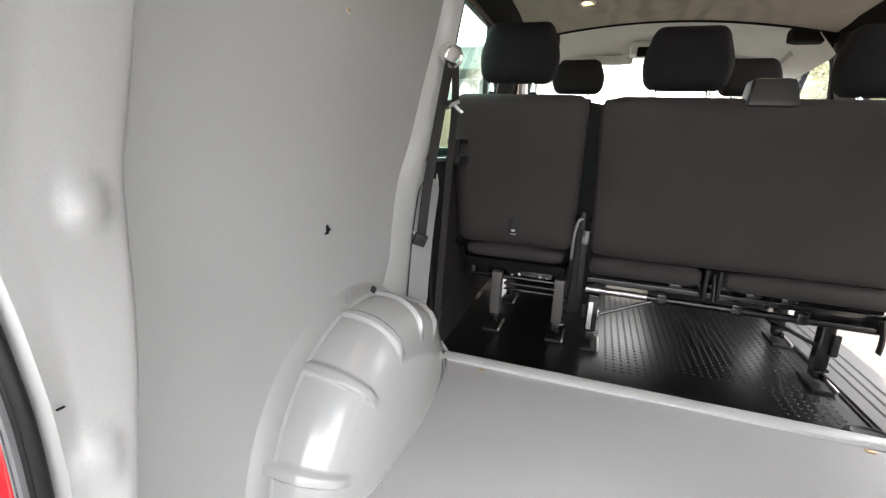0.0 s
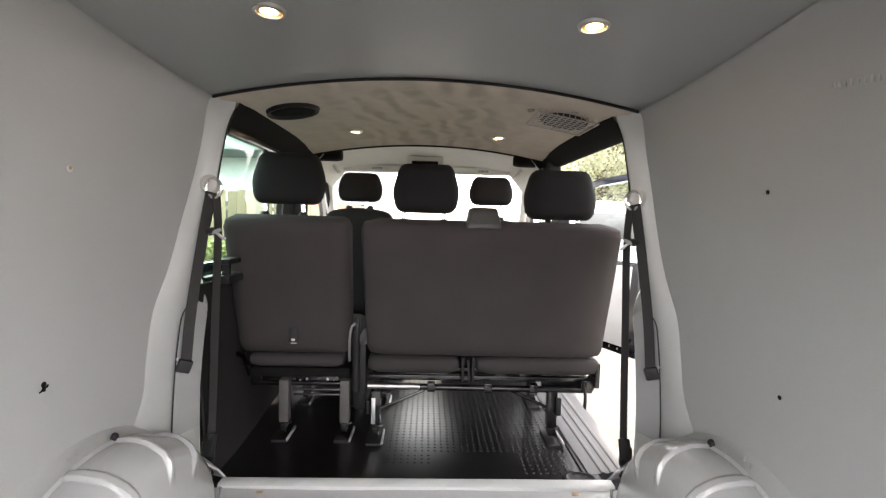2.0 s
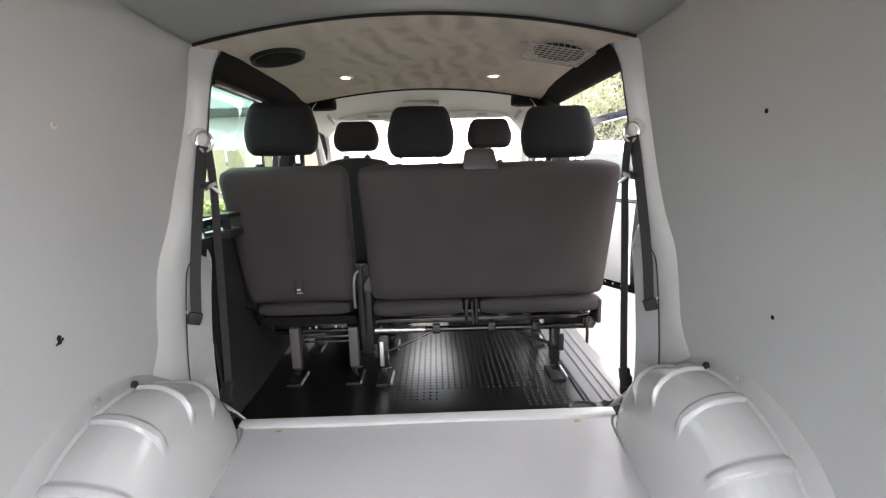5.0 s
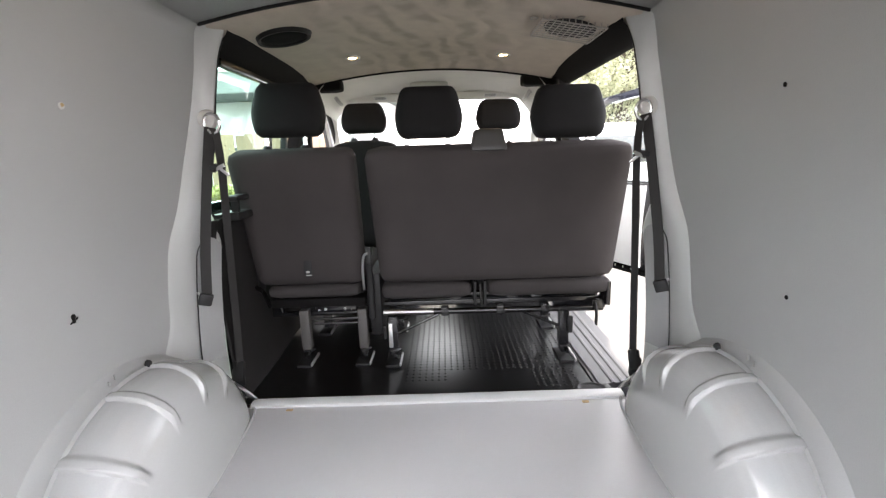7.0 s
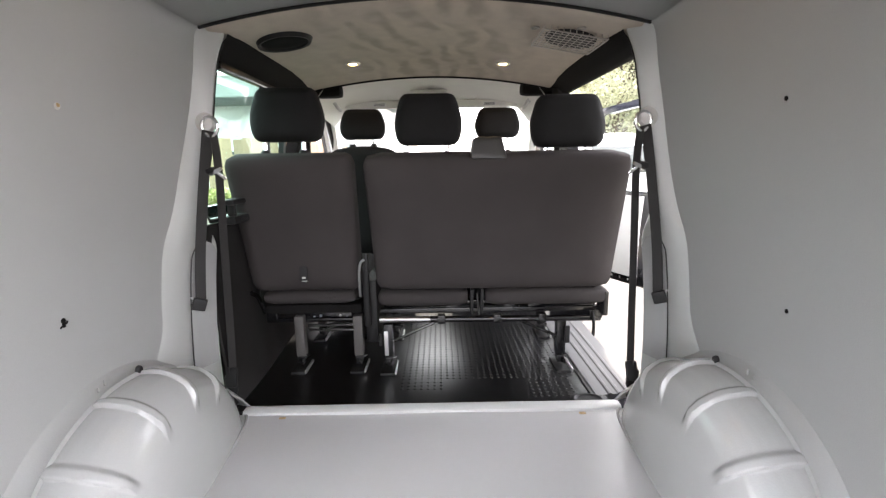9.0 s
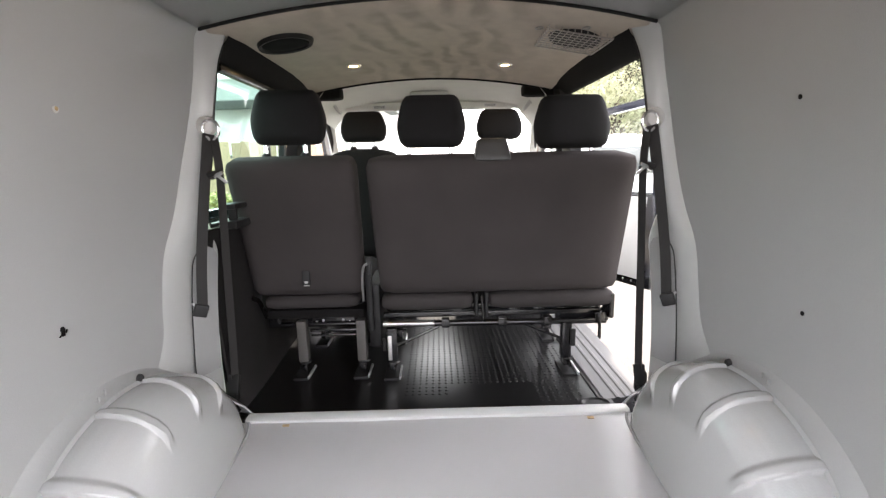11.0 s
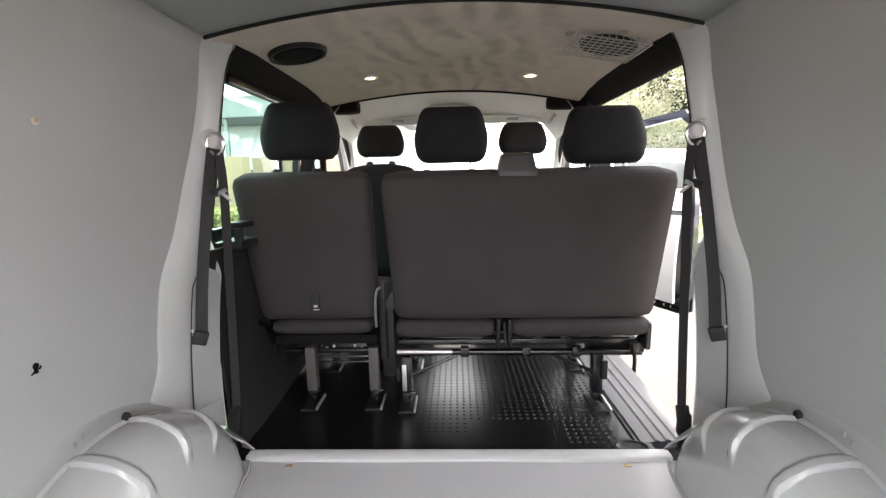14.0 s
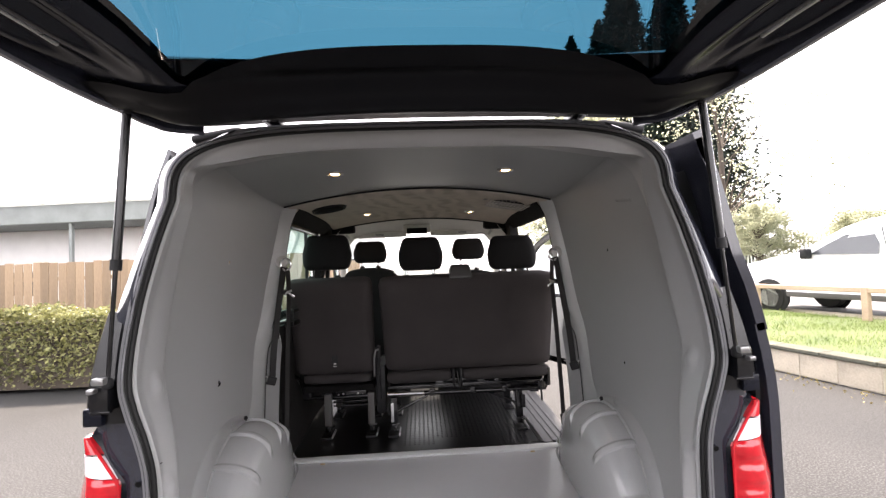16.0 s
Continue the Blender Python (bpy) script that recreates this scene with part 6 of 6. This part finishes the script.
def front_door_open():
    """Driver's door, open: seen through the side doorway from within."""
    a = radians(24)
    hx, hy = CX + 0.90, 3.62
    d = thing("front_door", "open front door with a pale sunlit door card and dark frame", "door", (hx, hy, 0.62))
    def at(s, z, off=0.0):
        return (hx + math.sin(a) * s + off * math.cos(a), hy - math.cos(a) * s + off * math.sin(a) , z)
    L = 1.16
    frame_pts = [(0.04, 0.72), (0.04, 1.28), (0.25, 1.50), (0.55, 1.76), (0.70, 1.83), (1.06, 1.86), (L - 0.03, 1.80), (L, 1.30), (L, 0.82), (L - 0.06, 0.72)]
    pts = []
    for k in range(len(frame_pts)):
        p, q = Vector(frame_pts[k]), Vector(frame_pts[(k + 1) % len(frame_pts)])
        for i in range(5):
            pts.append(p.lerp(q, i / 5))
    part("door_frame", sweep([at(s, z) for s, z in pts], [(-0.022, -0.02), (0.022, -0.02), (0.022, 0.02), (-0.022, 0.02)], (math.cos(a), math.sin(a), 0), True), "paint", d, "dark blue-black door frame")
    card = loft([[at(s, z, -0.045 + 0.02 * math.sin(5 * z)) for s in [0.06 + (L - 0.10) * i / 8 for i in range(9)]] for z in [0.76 + 0.52 * j / 10 for j in range(11)]])
    part("door_card", thick(card, 0.02), "pale_plastic", d, "pale grey door card")
    skin = loft([[at(s, z, 0.05) for s in (0.0, L)] for z in (0.70, 1.0, 1.30)])
    part("outer_skin", thick(skin, 0.012), "paint", d)
    part("bottom_rail", join(box(at(L * 0.5, 0.730), (0.05, L, 0.085), 0.012, rot=Euler((0, 0, a)).to_matrix())), "black_metal", d, "black lower edge with drain plugs")
    for s in (0.80, 0.88, 0.95, 1.02, 1.07):
        part("drain_plug", lathe([(0.0, -0.004), (0.006, -0.003), (0.008, 0.0)], at(s, 0.722, -0.028), "x", 10), "alu", d)
    g = loft([[at(s, z, 0.0) for s in (0.10, L - 0.02)] for z in (1.29, 1.55, 1.84)])
    part("pane", g, "glass", d)
    part("mirror", rounded(at(0.22, 1.40, 0.16), (0.10, 0.16, 0.24), 0.04, 6), "paint", d, "door mirror housing")
    base_of(d)


van_body()
both_sides(tail_lamp, RX)
both_sides(gas_strut, RX)
tailgate()
sliding_door()
front_door_open()


# ---- outdoors ----
def quad_sheet(x0, x1, y0, y1, z, n=1):
    return loft([[(x0 + (x1 - x0) * i / n, y0 + (y1 - y0) * j / n, z) for i in range(n + 1)] for j in range(n + 1)])


def along(p, q, s, off=0.0):
    p, q = Vector((*p, 0)), Vector((*q, 0))
    d = (q - p).normalized()
    return p + d * s + Vector((-d.y, d.x, 0)) * off


structure("ground", quad_sheet(-300, 300, -300, 300, 0.0, 8), "tarmac", "worn grey tarmac of the parking yard", "ground")


def leaf_cloud(spots, size, seed, mat, name, parent, aspect=0.55, per=1):
    """Many small folded leaves at the spots."""
    rng = random.Random(seed)
    verts, faces = [], []
    for p in spots:
        for _ in range(per):
            s = size * rng.uniform(0.6, 1.35)
            d = Vector((rng.gauss(0, 1), rng.gauss(0, 1), rng.gauss(0, 0.8))).normalized()
            e = d.cross(Vector((rng.gauss(0, 1), rng.gauss(0, 1), rng.gauss(0, 1)))).normalized()
            n = d.cross(e) * s * 0.18
            b = len(verts)
            c = Vector(p)
            verts += [c - d * s, c + e * s * aspect + n, c + d * s, c - e * s * aspect + n]
            faces += [(b, b + 1, b + 2), (b, b + 2, b + 3)]
    me = bpy.data.meshes.new(name)
    me.from_pydata([tuple(v) for v in verts], [], faces)
    me.materials.append(M[mat])
    return put(tagged(new(name, me), "", "", "", "stuff"), parent)


def hedge(p, q, h, w, seed):
    mid = (Vector((*p, 0)) + Vector((*q, 0))) / 2
    ob = thing("hedge", "clipped green hedge with pale sunlit leaf tips", "hedge", tuple(mid))
    n = (Vector((*q, 0)) - Vector((*p, 0))).length
    rng = random.Random(seed)
    spots = []
    for _ in range(int(n * 3800)):
        s = rng.uniform(0, n)
        top = h * (0.95 + 0.05 * math.sin(2.1 * s) + 0.04 * math.sin(5.3 * s + 1)) 
        k = rng.random()
        if k < 0.40:
            off, z = rng.uniform(-w, w) / 2, top + rng.gauss(0, 0.035)
        else:
            off, z = (w / 2 + rng.gauss(0, 0.035)) * (1 if rng.random() < 0.35 else -1), top * (0.06 + 0.94 * rng.random() ** 0.6)
            off *= 1.0 - 0.25 * (z / h) ** 4
        v = along(p, q, s, off)
        spots.append((v.x, v.y, z))
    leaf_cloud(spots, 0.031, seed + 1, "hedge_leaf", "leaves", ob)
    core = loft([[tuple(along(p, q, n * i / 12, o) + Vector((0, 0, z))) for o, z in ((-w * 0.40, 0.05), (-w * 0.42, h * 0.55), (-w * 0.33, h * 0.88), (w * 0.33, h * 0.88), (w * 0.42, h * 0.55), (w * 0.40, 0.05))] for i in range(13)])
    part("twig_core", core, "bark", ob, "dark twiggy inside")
    base_of(ob)


def board_fence(p, q, h, label):
    n = (Vector((*q, 0)) - Vector((*p, 0))).length
    mid = (Vector((*p, 0)) + Vector((*q, 0))) / 2
    f = thing("board_fence", label, "fence", tuple(mid))
    d = (Vector((*q, 0)) - Vector((*p, 0))).normalized()
    ang = Matrix.Rotation(math.atan2(d.y, d.x), 4, "Z")
    me = mesh_of("board", box((0, 0, h / 2), (0.148, 0.018, h), 0.004, 1), "fence_wood", False)
    rng = random.Random(int(n * 10))
    s = 0.08
    while s < n:
        b = new("board", me)
        b.parent = f
        v = along(p, q, s, rng.uniform(-0.012, 0.012))
        b.matrix_local = Matrix.Translation(v - mid + Vector((0, 0, rng.uniform(-0.02, 0.02)))) @ ang @ Matrix.Rotation(rng.uniform(-0.01, 0.01), 4, "Y")
        s += 0.154
    rail = mesh_of("rail", box((0, 0, 0), (n, 0.05, 0.07), 0.005, 1), "fence_wood", False)
    for z in (0.35, h - 0.3):
        r = new("rail", rail)
        r.parent = f
        r.matrix_local = Matrix.Translation(along(p, q, n / 2, 0.045) - mid + Vector((0, 0, z))) @ ang
    return f


def tree(x, y, h, r, seed, mat, label, trunk_r=0.16, clumps=60, leaf=0.11, per=70, low=0.3):
    t = thing("tree", label, "tree", (x, y, 0))
    rng = random.Random(seed)
    top = Vector((x + rng.uniform(-.3, .3), y + rng.uniform(-.3, .3), h * 0.86))
    spine = smooth_line([(x, y, -0.1), (x + rng.uniform(-.15, .15), y, h * 0.3), (x + rng.uniform(-.3, .3), y + rng.uniform(-.3, .3), h * 0.6), top], 12)
    def limb(pts, r0, r1, n=7):
        rows = []
        for i, p in enumerate(pts):
            rr = r0 + (r1 - r0) * i / (len(pts) - 1)
            rows.append([Vector(p) + Vector((rr * math.cos(2 * math.pi * k / n), rr * math.sin(2 * math.pi * k / n), 0)) for k in range(n)])
        return loft(rows, True)
    bms, spots = [], []
    for i in range(clumps):
        z = h * (low + (1 - low) * rng.random() ** 0.85)
        f = (z / h - low) / (1 - low)
        reach = r * math.sqrt(max(0.05, 1 - (2 * f - 0.8) ** 2 / 1.5)) * rng.uniform(0.35, 1.0)
        a = rng.uniform(0, 2 * math.pi)
        c = Vector((x + reach * math.cos(a), y + reach * math.sin(a), z))
        k = min(len(spine) - 1, int(len(spine) * max(0.2, (z / h - 0.18))))
        if i % 2 == 0:
            s = Vector(spine[k])
            bms.append(limb([s, s.lerp(c, 0.5) + Vector((0, 0, 0.1 * r)), c], trunk_r * 0.35 * (1 - 0.6 * f), 0.012, 5))
        cr = r * rng.uniform(0.14, 0.30)
        for _ in range(per):
            spots.append((c.x + rng.gauss(0, cr * 0.46), c.y + rng.gauss(0, cr * 0.46), c.z + rng.gauss(0, cr * 0.36)))
    part("trunk", join(limb(spine, trunk_r, trunk_r * 0.25, 10), *bms), "bark", t, "grey-brown trunk and limbs")
    leaf_cloud(spots, leaf, seed + 7, mat, "crown", t)
    base_of(t)


def conifer(x, y, h, r, seed):
    t = thing("conifer", "tall dark conifer far off, pointed tip", "tree", (x, y, 0), "far conifers")
    rng = random.Random(seed)
    part("trunk", lathe([(0.25, 0.0), (0.14, h * 0.5), (0.02, h)], (x, y, 0), "z", 8), "bark", t)
    spots = []
    for _ in range(15000):
        f = rng.random() ** 0.9
        z = h * (1 - f) * 0.97 + h * 0.03
        rr = r * (f ** 0.8) * rng.uniform(0.2, 1.0) * (0.8 + 0.25 * math.sin(9 * z))
        a = rng.uniform(0, 2 * math.pi)
        spots.append((x + rr * math.cos(a), y + rr * math.sin(a), z - 0.12 * rr))
    leaf_cloud(spots, 0.30, seed + 1, "conifer", "needles", t, 0.36)
    base_of(t)


# left of the van: hedge, board fence, low white building
hedge((-15.5, 6.15), (-2.35, 6.0), 1.13, 0.9, 3)
board_fence((-18.0, 7.5), (-2.0, 7.4), 1.93, "weathered brown close-board garden fence behind the hedge")
board_fence((-2.0, 7.5), (-2.0, 14.0), 1.85, "weathered brown close-board fence running ahead of the van")


def low_building():
    b = thing("low_building", "low white building with a deep dark grey-green canopy roof", "building", (-14.0, 20.0, 0.0))
    rot = Euler((0, 0, radians(-6))).to_matrix()
    def at(u, v, z):
        return Vector((-14.0, 20.0, z)) + rot @ Vector((u, v, 0))
    part("wall", box(at(0, 3, 1.96), (23, 6, 3.92), 0.02, 1, rot), "render_wall", b, "white rendered wall")
    r = part("roof", box(at(0, 1, 4.32), (24, 6.6, 0.80), 0.04, 1, rot), "roof_felt", b, "deep dark canopy roof")
    part("fascia", box(at(0, -2.36, 4.74), (24, 0.10, 0.06), 0.01, 1, rot), "palisade", r)
    for u in (-11, -5.5, 0, 5.5, 11):
        part("canopy_post", box(at(u, -2.1, 1.96), (0.14, 0.14, 3.92), 0.01, 1, rot), "roof_felt", b)
    for u in (-9, -4, 1, 6, 10.5):
        w = part("window", box(at(u, -0.03, 1.5), (1.8, 0.08, 1.1), 0.01, 1, rot), "car_dark", b, "dark window")
        part("window_frame", join(*[box(at(u + du, -0.08, 1.5), (0.06, 0.05, 1.2), 0.0, 1, rot) for du in (-0.92, 0, 0.92)]), "render_wall", w)
    base_of(b)


low_building()


# right of the van: low block wall, grass verge, rail fence, road
def bank():
    p, q = (2.7, 15.4), (6.5, -3.0)
    n = (Vector((*q, 0)) - Vector((*p, 0))).length
    rows = []
    for i in range(25):
        s = n * i / 24
        rows.append([tuple(along(p, q, s, o) + Vector((0, 0, z + 0.02 * math.sin(3 * s + 5 * o)))) for o, z in ((0.10, 0.30), (0.6, 0.37), (1.2, 0.42), (2.0, 0.44), (2.8, 0.42), (3.1, 0.30), (3.15, 0.0))])
    structure("verge", loft(rows), "soil", "grassy verge behind the low wall", "verge")
    rng = random.Random(12)
    verts, faces = [], []
    for _ in range(70000):
        s, o = rng.uniform(0.5, n - 0.3), rng.uniform(0.15, 3.05)
        b = along(p, q, s, o)
        z = lerp_table([(0.10, 0.30), (0.6, 0.37), (1.2, 0.42), (2.0, 0.44), (2.8, 0.42), (3.1, 0.30)], o)
        a, hh, wd = rng.uniform(0, 6.28), rng.uniform(0.02, 0.075), rng.uniform(0.0015, 0.004)
        dx, dy = math.cos(a) * wd, math.sin(a) * wd
        lean = Vector((rng.gauss(0, 0.03), rng.gauss(0, 0.03), 0))
        k = len(verts)
        verts += [(b.x - dx, b.y - dy, z - 0.01), (b.x + dx, b.y + dy, z - 0.01), (b.x + lean.x, b.y + lean.y, z + hh)]
        faces.append((k, k + 1, k + 2))
    me = bpy.data.meshes.new("grass")
    me.from_pydata(verts, [], faces)
    me.materials.append(M["grass"])
    tagged(new("grass", me), "sunlit tufts of grass on the verge", "grass", "", "stuff")
    # block wall: courses of blocks with a coping
    mid = (Vector((*p, 0)) + Vector((*q, 0))) / 2
    w = thing("block_wall", "low pale block retaining wall with a mossy coping", "wall", tuple(mid))
    d = (Vector((*q, 0)) - Vector((*p, 0))).normalized()
    ang = Matrix.Rotation(math.atan2(d.y, d.x), 4, "Z")
    blk = mesh_of("block", box((0, 0, 0), (0.437, 0.20, 0.285), 0.006, 1), "stone", False)
    cop = mesh_of("coping_stone", box((0, 0, 0), (0.59, 0.27, 0.05), 0.008, 1), "coping", False)
    core = part("mortar", join(box((0, 0, 0.15), (n, 0.18, 0.30))), "stone", w, smooth=False)
    core.matrix_local = ang
    for row in range(1):
        k = int(n / 0.445)
        for i in range(k):
            o = new("block", blk)
            o.parent = w
            s = 0.23 + i * 0.445 + (0.22 if row else 0.0)
            o.matrix_local = Matrix.Translation(along(p, q, s, rng.uniform(-0.004, 0.004)) - mid + Vector((0, 0, 0.15))) @ ang
    for i in range(int(n / 0.6)):
        o = new("coping_stone", cop)
        o.parent = w
        o.matrix_local = Matrix.Translation(along(p, q, 0.3 + i * 0.6, rng.uniform(-0.006, 0.006)) - mid + Vector((0, 0, 0.327))) @ ang
    # fallen leaves and moss along the foot of the wall
    spots = []
    for _ in range(900):
        v = along(p, q, rng.uniform(3.0, n), -0.12 - abs(rng.gauss(0, 0.22)))
        spots.append((v.x, v.y, 0.008))
    litter = thing("leaf_litter", "scattered fallen leaves at the foot of the low wall", "leaf litter", tuple(mid))
    leaf_cloud(spots, 0.018, 77, "dry_leaf", "leaves", litter)
    base_of(litter)
    # post and rail fence on the verge
    f = thing("rail_fence", "low pale wooden post-and-rail fence on the verge", "fence", tuple(mid + Vector((0, 0, 0.42))))
    for s in [0.8 + 1.9 * i for i in range(10)]:
        v = along(p, q, s, 2.5) + Vector((0, 0, 0.68))
        part("fence_post", box(tuple(v), (0.10, 0.10, 0.62), 0.012, 1, ang.to_3x3()), "rail_wood", f, smooth=False)
    part("top_rail", box(tuple(along(p, q, n / 2, 2.5) + Vector((0, 0, 0.94))), (n, 0.07, 0.09), 0.012, 1, ang.to_3x3()), "rail_wood", f, smooth=False)
    base_of(f)
    # road beyond
    rd = [[tuple(along(p, q, s, o) + Vector((0, 0, 0.36 if 3.4 < o < 11.5 else -0.02))) for o in (3.3, 3.45, 11.0, 11.6)] for s in (-60, 0, 30, 90)]
    structure("road", loft(rd), "road", "grey asphalt road beyond the verge", "road")
    kb = tube([tuple(along(p, q, s, 3.34) + Vector((0, 0, 0.36))) for s in (-60, 0, 30, 90)], 0.08, 6)
    structure("kerb", kb, "stone", "pale concrete kerb along the road", "kerb")
    # paling fence across the road
    pf = thing("paling_fence", "pale vertical paling fence across the road", "fence", tuple(along(p, q, 3, 13.0)))
    pale = mesh_of("paling", box((0, 0, 1.20), (0.07, 0.02, 2.4), 0.004, 1), "palisade", False)
    base = along(p, q, 3, 13.0)
    for i in range(240):
        o = new("paling", pale)
        o.parent = pf
        o.matrix_local = Matrix.Translation(along(p, q, -26 + i * 0.17, 13.0) - base) @ ang
    for z in (0.8, 2.0):
        r = part("fence_rail", box(tuple(along(p, q, -5.7, 13.05) + Vector((0, 0, z))), (41, 0.04, 0.05), 0.0, 1, ang.to_3x3()), "palisade", pf, smooth=False)
        r.matrix_parent_inverse = Matrix.Translation(base).inverted()


bank()


def white_van(x, y, yaw):
    v = thing("passing_van", "white compact panel van out on the road", "van", (x, y, 0.36))
    prof = [(-3.10, 0.40), (-3.14, 0.75), (-3.10, 1.50), (-3.00, 1.74), (-2.60, 1.82), (-1.20, 1.84), (-0.55, 1.79), (-0.15, 1.67), (0.62, 1.25), (1.15, 1.16), (1.85, 1.00), (2.06, 0.76), (2.08, 0.40)]
    rows = []
    for u, k in ((-0.88, 0.95), (-0.83, 0.99), (-0.55, 1.0), (0.55, 1.0), (0.83, 0.99), (0.88, 0.95)):
        row = []
        for a, z in prof:
            tuck = 0.10 * smoothstep(1.0, 1.8, z)
            row.append((a, u * (1 - tuck), 0.32 + (z - 0.32) * k))
        rows.append(row)
    part("body", loft(rows, True, True), "car_white", v, "white painted body", True, 30)
    for side in (-1, 1):
        w = loft([[(a, side * (0.890 - 0.10 * smoothstep(1.0, 1.8, z)), z) for a, z in line] for line in (((-0.72, 1.16), (0.40, 1.18)), ((-0.72, 1.34), (0.14, 1.34)), ((-0.64, 1.52), (-0.20, 1.52)))])
        part("side_window", w, "car_dark", v, "grey side glass of the cab")
        part("door_seam", sweep([(-0.84, side * 0.884, 0.48), (-0.84, side * 0.884, 1.05), (-0.82, side * 0.868, 1.30), (-0.76, side * 0.835, 1.62)], [(-0.004, -0.004), (0.004, -0.004), (0.004, 0.004), (-0.004, 0.004)], (1, 0, 0)), "rubber", v)
        part("sill", box((-0.2, side * 0.855, 0.40), (2.3, 0.06, 0.10), 0.01), "grey_plastic", v, "grey plastic sill")
        part("mirror", rounded((0.40, side * 0.98, 1.20), (0.12, 0.20, 0.20), 0.04, 5), "black_plastic", v, "black door mirror")
        part("headlamp", rounded((1.90, side * 0.66, 0.86), (0.26, 0.26, 0.16), 0.05, 5), "lamp_clear", v, "clear headlamp")
        for a in (-1.65, 1.25):
            part("wheel_arch", lathe([(0.35, -0.012), (0.39, 0.0), (0.35, 0.012)], (a, side * 0.878, 0.315), "y", 28), "black_plastic", v, "dark arch edge")
            t = part("tyre", lathe([(0.20, -0.09), (0.30, -0.095), (0.315, -0.07), (0.315, 0.07), (0.30, 0.095), (0.20, 0.09)], (a, side * 0.81, 0.315), "y", 28), "rubber", v)
            part("rim", lathe([(0.0, side * 0.075), (0.06, side * 0.085), (0.17, side * 0.07), (0.205, side * 0.09)], (a, side * 0.81, 0.315), "y", 20), "alu", t)
    part("windscreen", loft([[(-0.10, -0.70, 1.655), (-0.10, 0.70, 1.655)], [(0.62, -0.76, 1.262), (0.62, 0.76, 1.262)]]), "car_dark", v)
    v.rotation_euler = (0, 0, yaw)


white_van(8.45, 6.9, radians(101.5))
# crowns take the leaf colour that has haze painted in
tree(16.4, 22.0, 12.0, 6.2, 21, "hazed_leaf", "leafy tree beyond the road, haze painted into its pale leaves", 0.22, 44, 0.085, 80, 0.34)
tree(13.0, 33.0, 12.5, 6.0, 22, "hazed_leaf", "broad leafy tree ahead of the van, sunlit", 0.3, 200, 0.11, 230, 0.10)
tree(14.2, 16.6, 3.5, 1.5, 23, "hazed_leaf", "small leafy tree behind the paling fence", 0.14, 80, 0.04, 350, 0.10)
tree(16.6, 14.6, 3.0, 1.5, 24, "hazed_leaf", "small leafy tree behind the paling fence", 0.14, 80, 0.04, 350, 0.10)
for k, (x, y, h) in enumerate(((16.0, 42, 24), (18.0, 40, 24.5), (20.5, 42, 29), (22.5, 43, 31), (25, 41, 29), (27.5, 43, 31), (30, 42, 30))):
    conifer(x, y, h, 7.0, 40 + k)


# unseen dark wall behind the van, added to cut low sky light and close the place
rows = [[(-9.0 + 20.0 * i / 8, y, z) for i in range(9)] for y, z in ((-5.0, 0.0), (-5.0, 1.6), (-5.25, 1.6), (-5.25, 0.0))]
structure("wall_4", loft(rows), "unseen_wall", "unseen plain dark wall added behind the van to cut low light", "wall")


# second unseen wall, added to keep side light out of the load space
structure("wall_5", loft([[(x, -5.0 + 6.0 * i / 4, z) for i in range(5)] for x, z in ((-4.6, 0.0), (-4.6, 2.8), (-4.85, 2.8), (-4.85, 0.0))]), "unseen_wall", "unseen plain dark wall added beside the van's rear to cut low light", "wall")


def parked_van(x, y, yaw):
    """White van seen from behind."""
    v = thing("parked_van", "white panel van parked ahead beside the low wall", "van", (x, y, 0.0))
    prof = [(0.32, 0.90), (0.60, 0.95), (1.05, 0.955), (1.40, 0.915), (1.75, 0.85), (1.88, 0.78), (1.94, 0.60), (1.955, 0.0)]
    half = [(w, z) for z, w in prof]
    ring = [(-w, z) for w, z in half] + [(w, z) for w, z in half[-2::-1]]
    rows = []
    for a, k in ((0.0, 0.965), (0.04, 0.985), (0.15, 1.0), (2.8, 1.0), (3.3, 0.99), (3.9, 0.70), (4.7, 0.52), (4.85, 0.40)):
        rows.append([(w * (1.0 if k > 0.9 else 0.96), a, min(z, 0.32 + (1.955 - 0.32) * k)) for w, z in ring])
    part("body", loft(rows, True, True), "car_white", v, "white painted body", True, 35)
    part("rear_window", rounded((0.0, -0.005, 1.50), (1.36, 0.03, 0.46), 0.012, 6), "car_dark", v, "dark rear glass")
    part("bumper", rounded((0.0, -0.03, 0.48), (1.80, 0.16, 0.22), 0.05, 6), "grey_plastic", v, "grey bumper")
    for side in (-1, 1):
        part("tail_lamp", rounded((side * 0.875, 0.0, 1.12), (0.12, 0.08, 0.44), 0.03, 6), "lamp_red", v, "red tail lamp")
        for a in (0.95, 3.85):
            t = part("tyre", lathe([(0.20, -0.10), (0.30, -0.105), (0.325, -0.08), (0.325, 0.08), (0.30, 0.105), (0.20, 0.10)], (side * 0.84, a, 0.325), "x", 28), "rubber", v)
            part("rim", lathe([(0.0, side * 0.085), (0.06, side * 0.095), (0.18, side * 0.08), (0.205, side * 0.10)], (side * 0.84, a, 0.325), "x", 20), "alu", t)
    v.rotation_euler = (0, 0, yaw)


parked_van(3.30, 7.6, radians(11))
